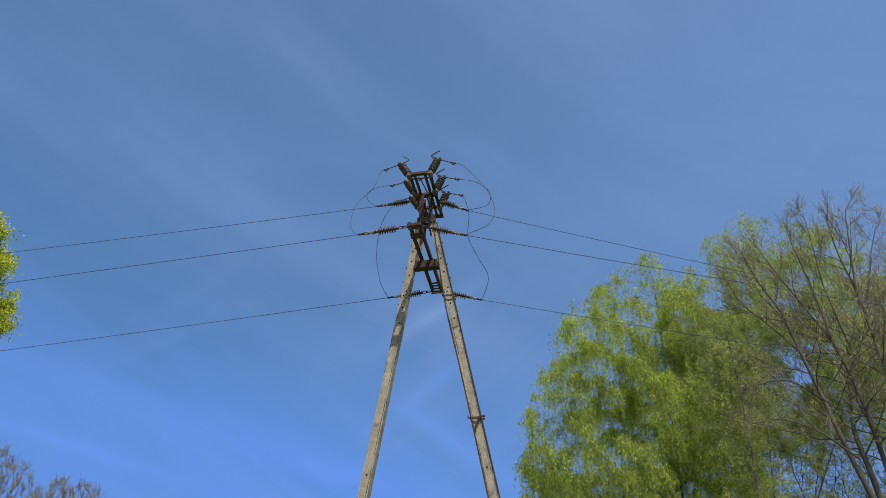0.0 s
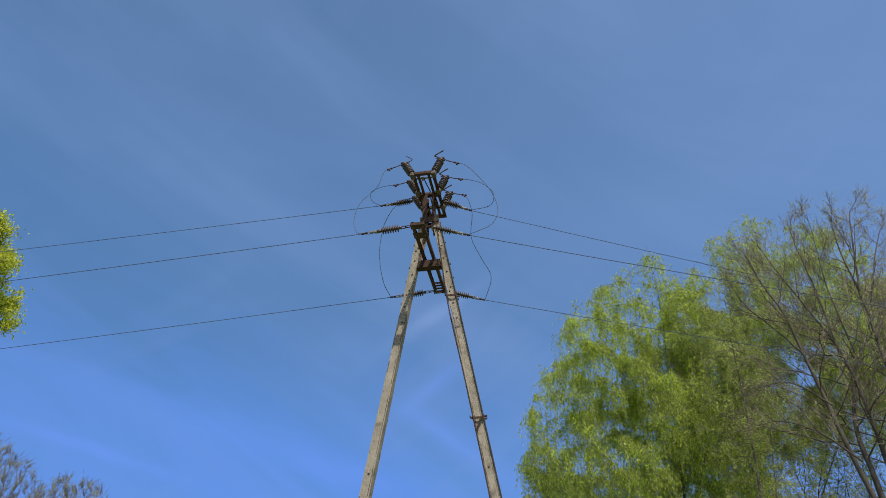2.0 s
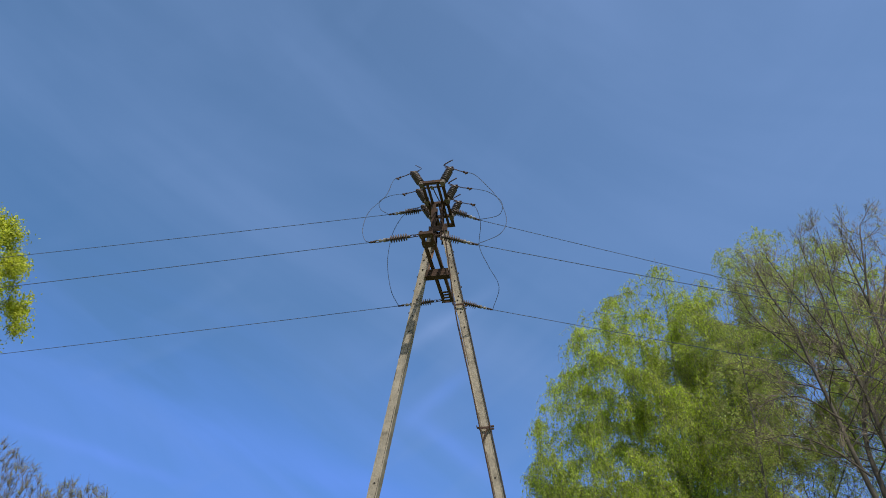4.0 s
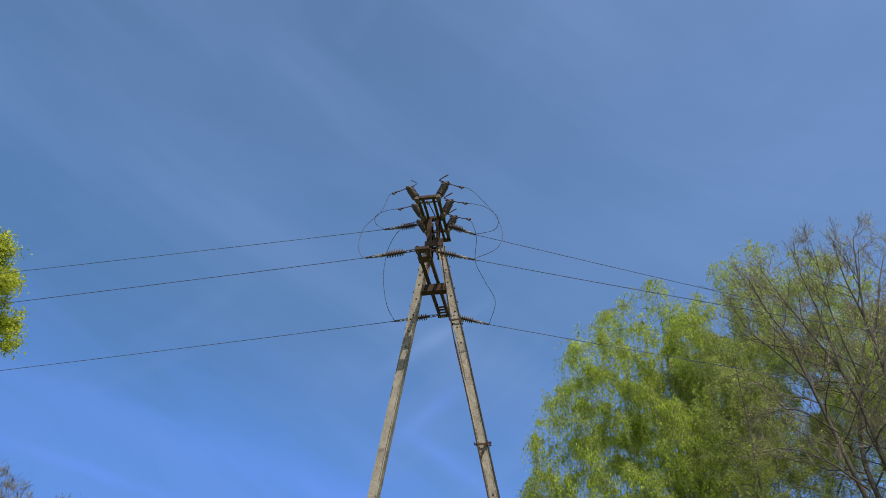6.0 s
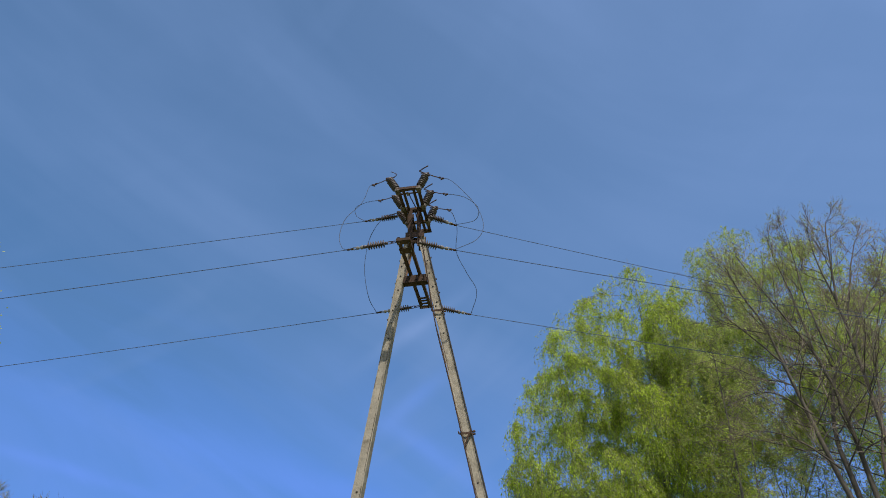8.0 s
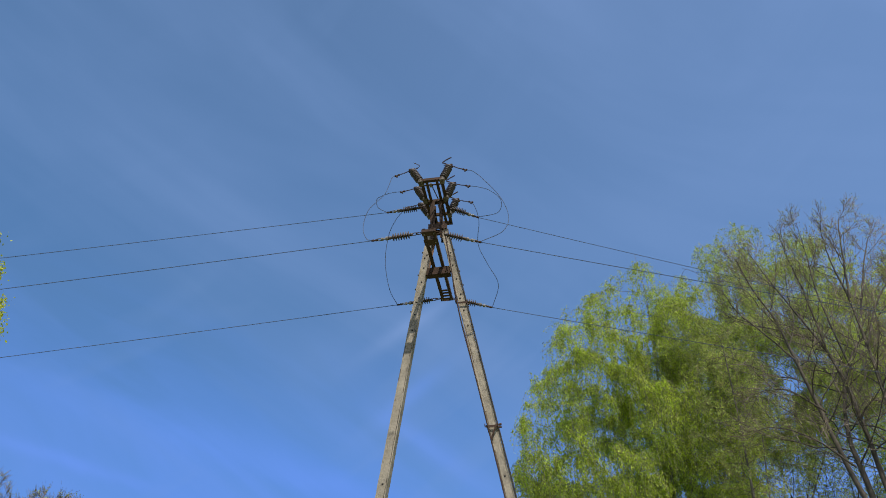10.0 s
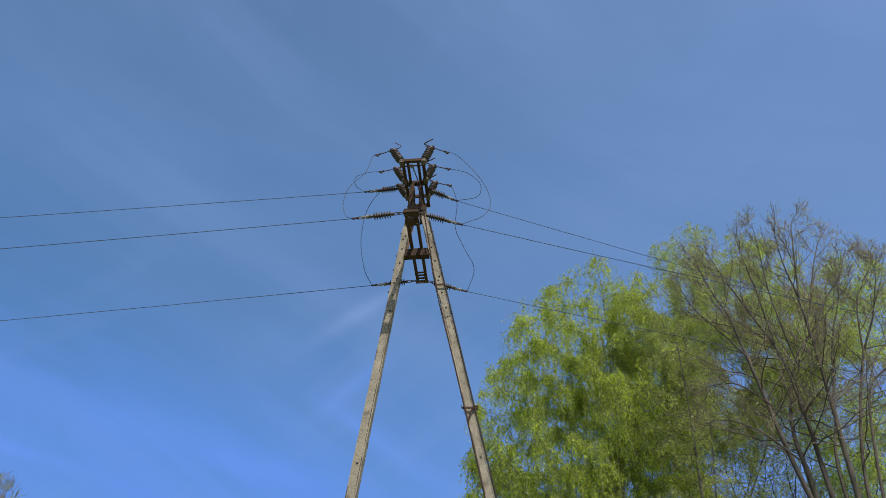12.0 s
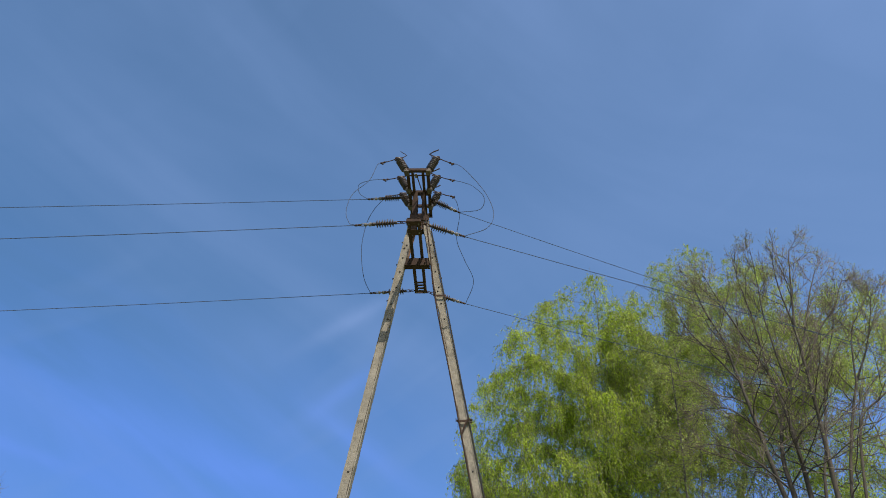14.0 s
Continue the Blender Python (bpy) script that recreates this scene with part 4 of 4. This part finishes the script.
    leaves("crown", l3[pick, 3] + rng.normal(size=(9000, 3)) * 0.05, rng.normal(size=(9000, 3)), 0.07, 0.02, LEAF_BUD, root, rng, "sparse brownish buds")
    return root


weeping_willow(7.6, 25.5, [[(0, 0, -0.3), (0.1, 0, 3), (0.9, -0.2, 9), (1.3, -0.4, 15), (1.7, -0.4, 21), (1.85, -0.3, 23.4), (1.7, -0.2, 26.2)], [(-0.1, 0.1, -0.3), (-0.6, 0.1, 4), (-2.6, -0.4, 8.5)], [(0.1, -0.2, -0.3), (0.4, -0.8, 4), (0.6, -3.0, 9)], [(0.2, 0.2, -0.3), (1.0, 0.3, 4), (2.6, 0.6, 10)]],
               [(5.5, 7.4), (9, 8.2), (14, 8.0), (17, 7.6), (18.8, 7.0), (20.4, 5.8), (22, 4.3), (24, 2.3), (25.7, 0.7)], (1.6, -0.4), (1.0, 0.58), 3,
               "large weeping willow with fresh yellow-green hanging foliage", LEAF_WILLOW, 2900, 21000, (0.6, 1.2, 2.3), (0.14, 0.021), gaps=0.08, dense=15, shell=0.42)
weeping_willow(11.0, 23.5, [[(0, 0, -0.3), (0.3, 0, 5), (1.2, 0, 15.5), (3.0, 0, 21)], [(0, 0, -0.3), (1.2, 0.3, 6), (5.5, 0.5, 13)]],
               [(12.5, 1.8), (14, 3.8), (16, 5.4), (19, 5.4), (21.5, 5.2), (23.3, 3.9), (24.8, 2.4), (26.4, 0.5)], (3.9, 0.0), (1.0, 1.6), 8,
               "tall willow with thin fresh green foliage and open gaps", LEAF_GREEN, 2200, 16500, (0.5, 0.9, 1.6), (0.135, 0.021), 0.22, 12, 0.5, 5, "thin fresh green leaves")
upright_tree("tall leafless tree with several upright stems and fine twigs", 14.3, 14.4, 21)
branching_tree("bare_tree", "slim dark-stemmed tree with dense brownish twigs beside the willow", 9.75, 17.2, [[(0, 0, -0.3), (0.35, 0, 7.2), (0.75, 0, 12.0), (0.9, 0, 15.2)], [(0.1, 0.2, -0.3), (0.75, 0.2, 6.5), (1.6, 0.3, 11.5)]],
    [(5, 1.7), (8.5, 2.2), (12, 2.2), (14.6, 1.7), (16.4, 0.5)], (0.9, 0), (0.8, 1.1), 23, BARK, 620, 0.4, 0.5, 0.02, (4, 0.85), 0.1, LEAF_BUD, 11000, (0.09, 0.028), 0.07, 0, 1.3, 0.008, "brownish buds", 0.55, 0.006, BARK_TWIG)
for bx, by, seed in ((14.6, 27.0, 41), (21.0, 28.0, 42)):
    branching_tree("bare_tree", "low leafless tree with dense brownish twigs behind the tall ones", bx, by, [[(0, 0, -0.3), (0.1, 0, 4), (0.4, 0, 9)], [(0.2, 0, -0.3), (1.6, 0, 5), (2.6, 0.2, 9)], [(-0.2, 0, -0.3), (-1.5, 0, 5), (-2.4, 0.2, 9)]],
        [(4, 3.4), (8, 4.6), (11, 4.6), (14, 3.4), (16, 0.8)], (0, 0), (1.0, 1.0), seed, BARK_DARK, 1300, 0.5, 0.7, 0.18, (4, 1.1), 0.6, LEAF_BUD, 24000, (0.10, 0.03), 0.12, 0, 1.0, 0.011, "small greenish buds", 0.55, 0.009, BARK_TWIG)
branching_tree("broadleaf_tree", "spreading tree with fresh bright green spring leaves", 24.2, 25.0, [[(0, 0, -0.3), (0, 0, 6), (0, 0, 12)]],
    [(7, 3.4), (11, 5.0), (15, 5.6), (19, 5.0), (22, 3.2), (24, 0.6)], (0, 0), (1.1, 1.2), 5, BARK, 900, 0.55, 1.0, 0.12, (4, 0.8), 0.3, LEAF_GREEN, 75000, (0.14, 0.032), 0.3, 0.2, 1.0, 0.010, "bright green young leaves")
branching_tree("broadleaf_tree", "full round tree with dense yellow-green spring leaves", -28.9, 12.0, [[(0, 0, -0.3), (0, 0, 6), (0, 0, 14)]],
    [(9, 2.6), (14, 3.6), (16.5, 4.2), (18, 5.1), (20.5, 5.1), (22.5, 4.0), (24.3, 2.4), (25.4, 0.6)], (0, 0), (1, 1), 6, BARK, 900, 0.5, 0.9, 0.12, (5, 1.0), 0.6, LEAF_YELLOW, 120000, (0.15, 0.042), 0.2, 0.15, 1.0, 0.010, "dense yellow-green young leaves")
branching_tree("broadleaf_tree", "low distant tree in fresh green leaf", -50.6, 45.0, [[(0, 0, -0.3), (0, 0, 8)]],
    [(6, 2.6), (12, 3.2), (16, 2.6), (18.7, 0.5)], (0, 0), (1, 1), 7, BARK, 400, 0.6, 1.1, 0.12, (4, 0.8), 0.4, LEAF_YELLOW, 16000, (0.28, 0.08), 0.3, 0.1, 1.0, 0.010, "yellow-green young leaves")
for bx, by, prof, seed in ((-56.0, 50.0, [(8, 4.0), (14, 6.0), (20, 6.0), (22.2, 5.2), (24.1, 3.2), (25.6, 0.9)], 31), (-45.2, 50.0, [(6, 2.6), (12, 3.8), (17, 4.0), (19.4, 3.4), (20.9, 1.4)], 32)):
    branching_tree("bare_tree", "distant grey-brown leafless tree beyond the meadow", bx, by, [[(0, 0, -0.3), (0, 0, 5), (0, 0, 10)]],
        prof, (0, 0), (1, 1), seed, BARK, 2600, 0.5, 0.75, 0.4, (7, 1.0), 1.0, LEAF_BUD, 4000, (0.12, 0.05), 0.05, 0, 1.0, 0.014, "sparse brownish buds", 0.55, 0.020, BARK_GREY)
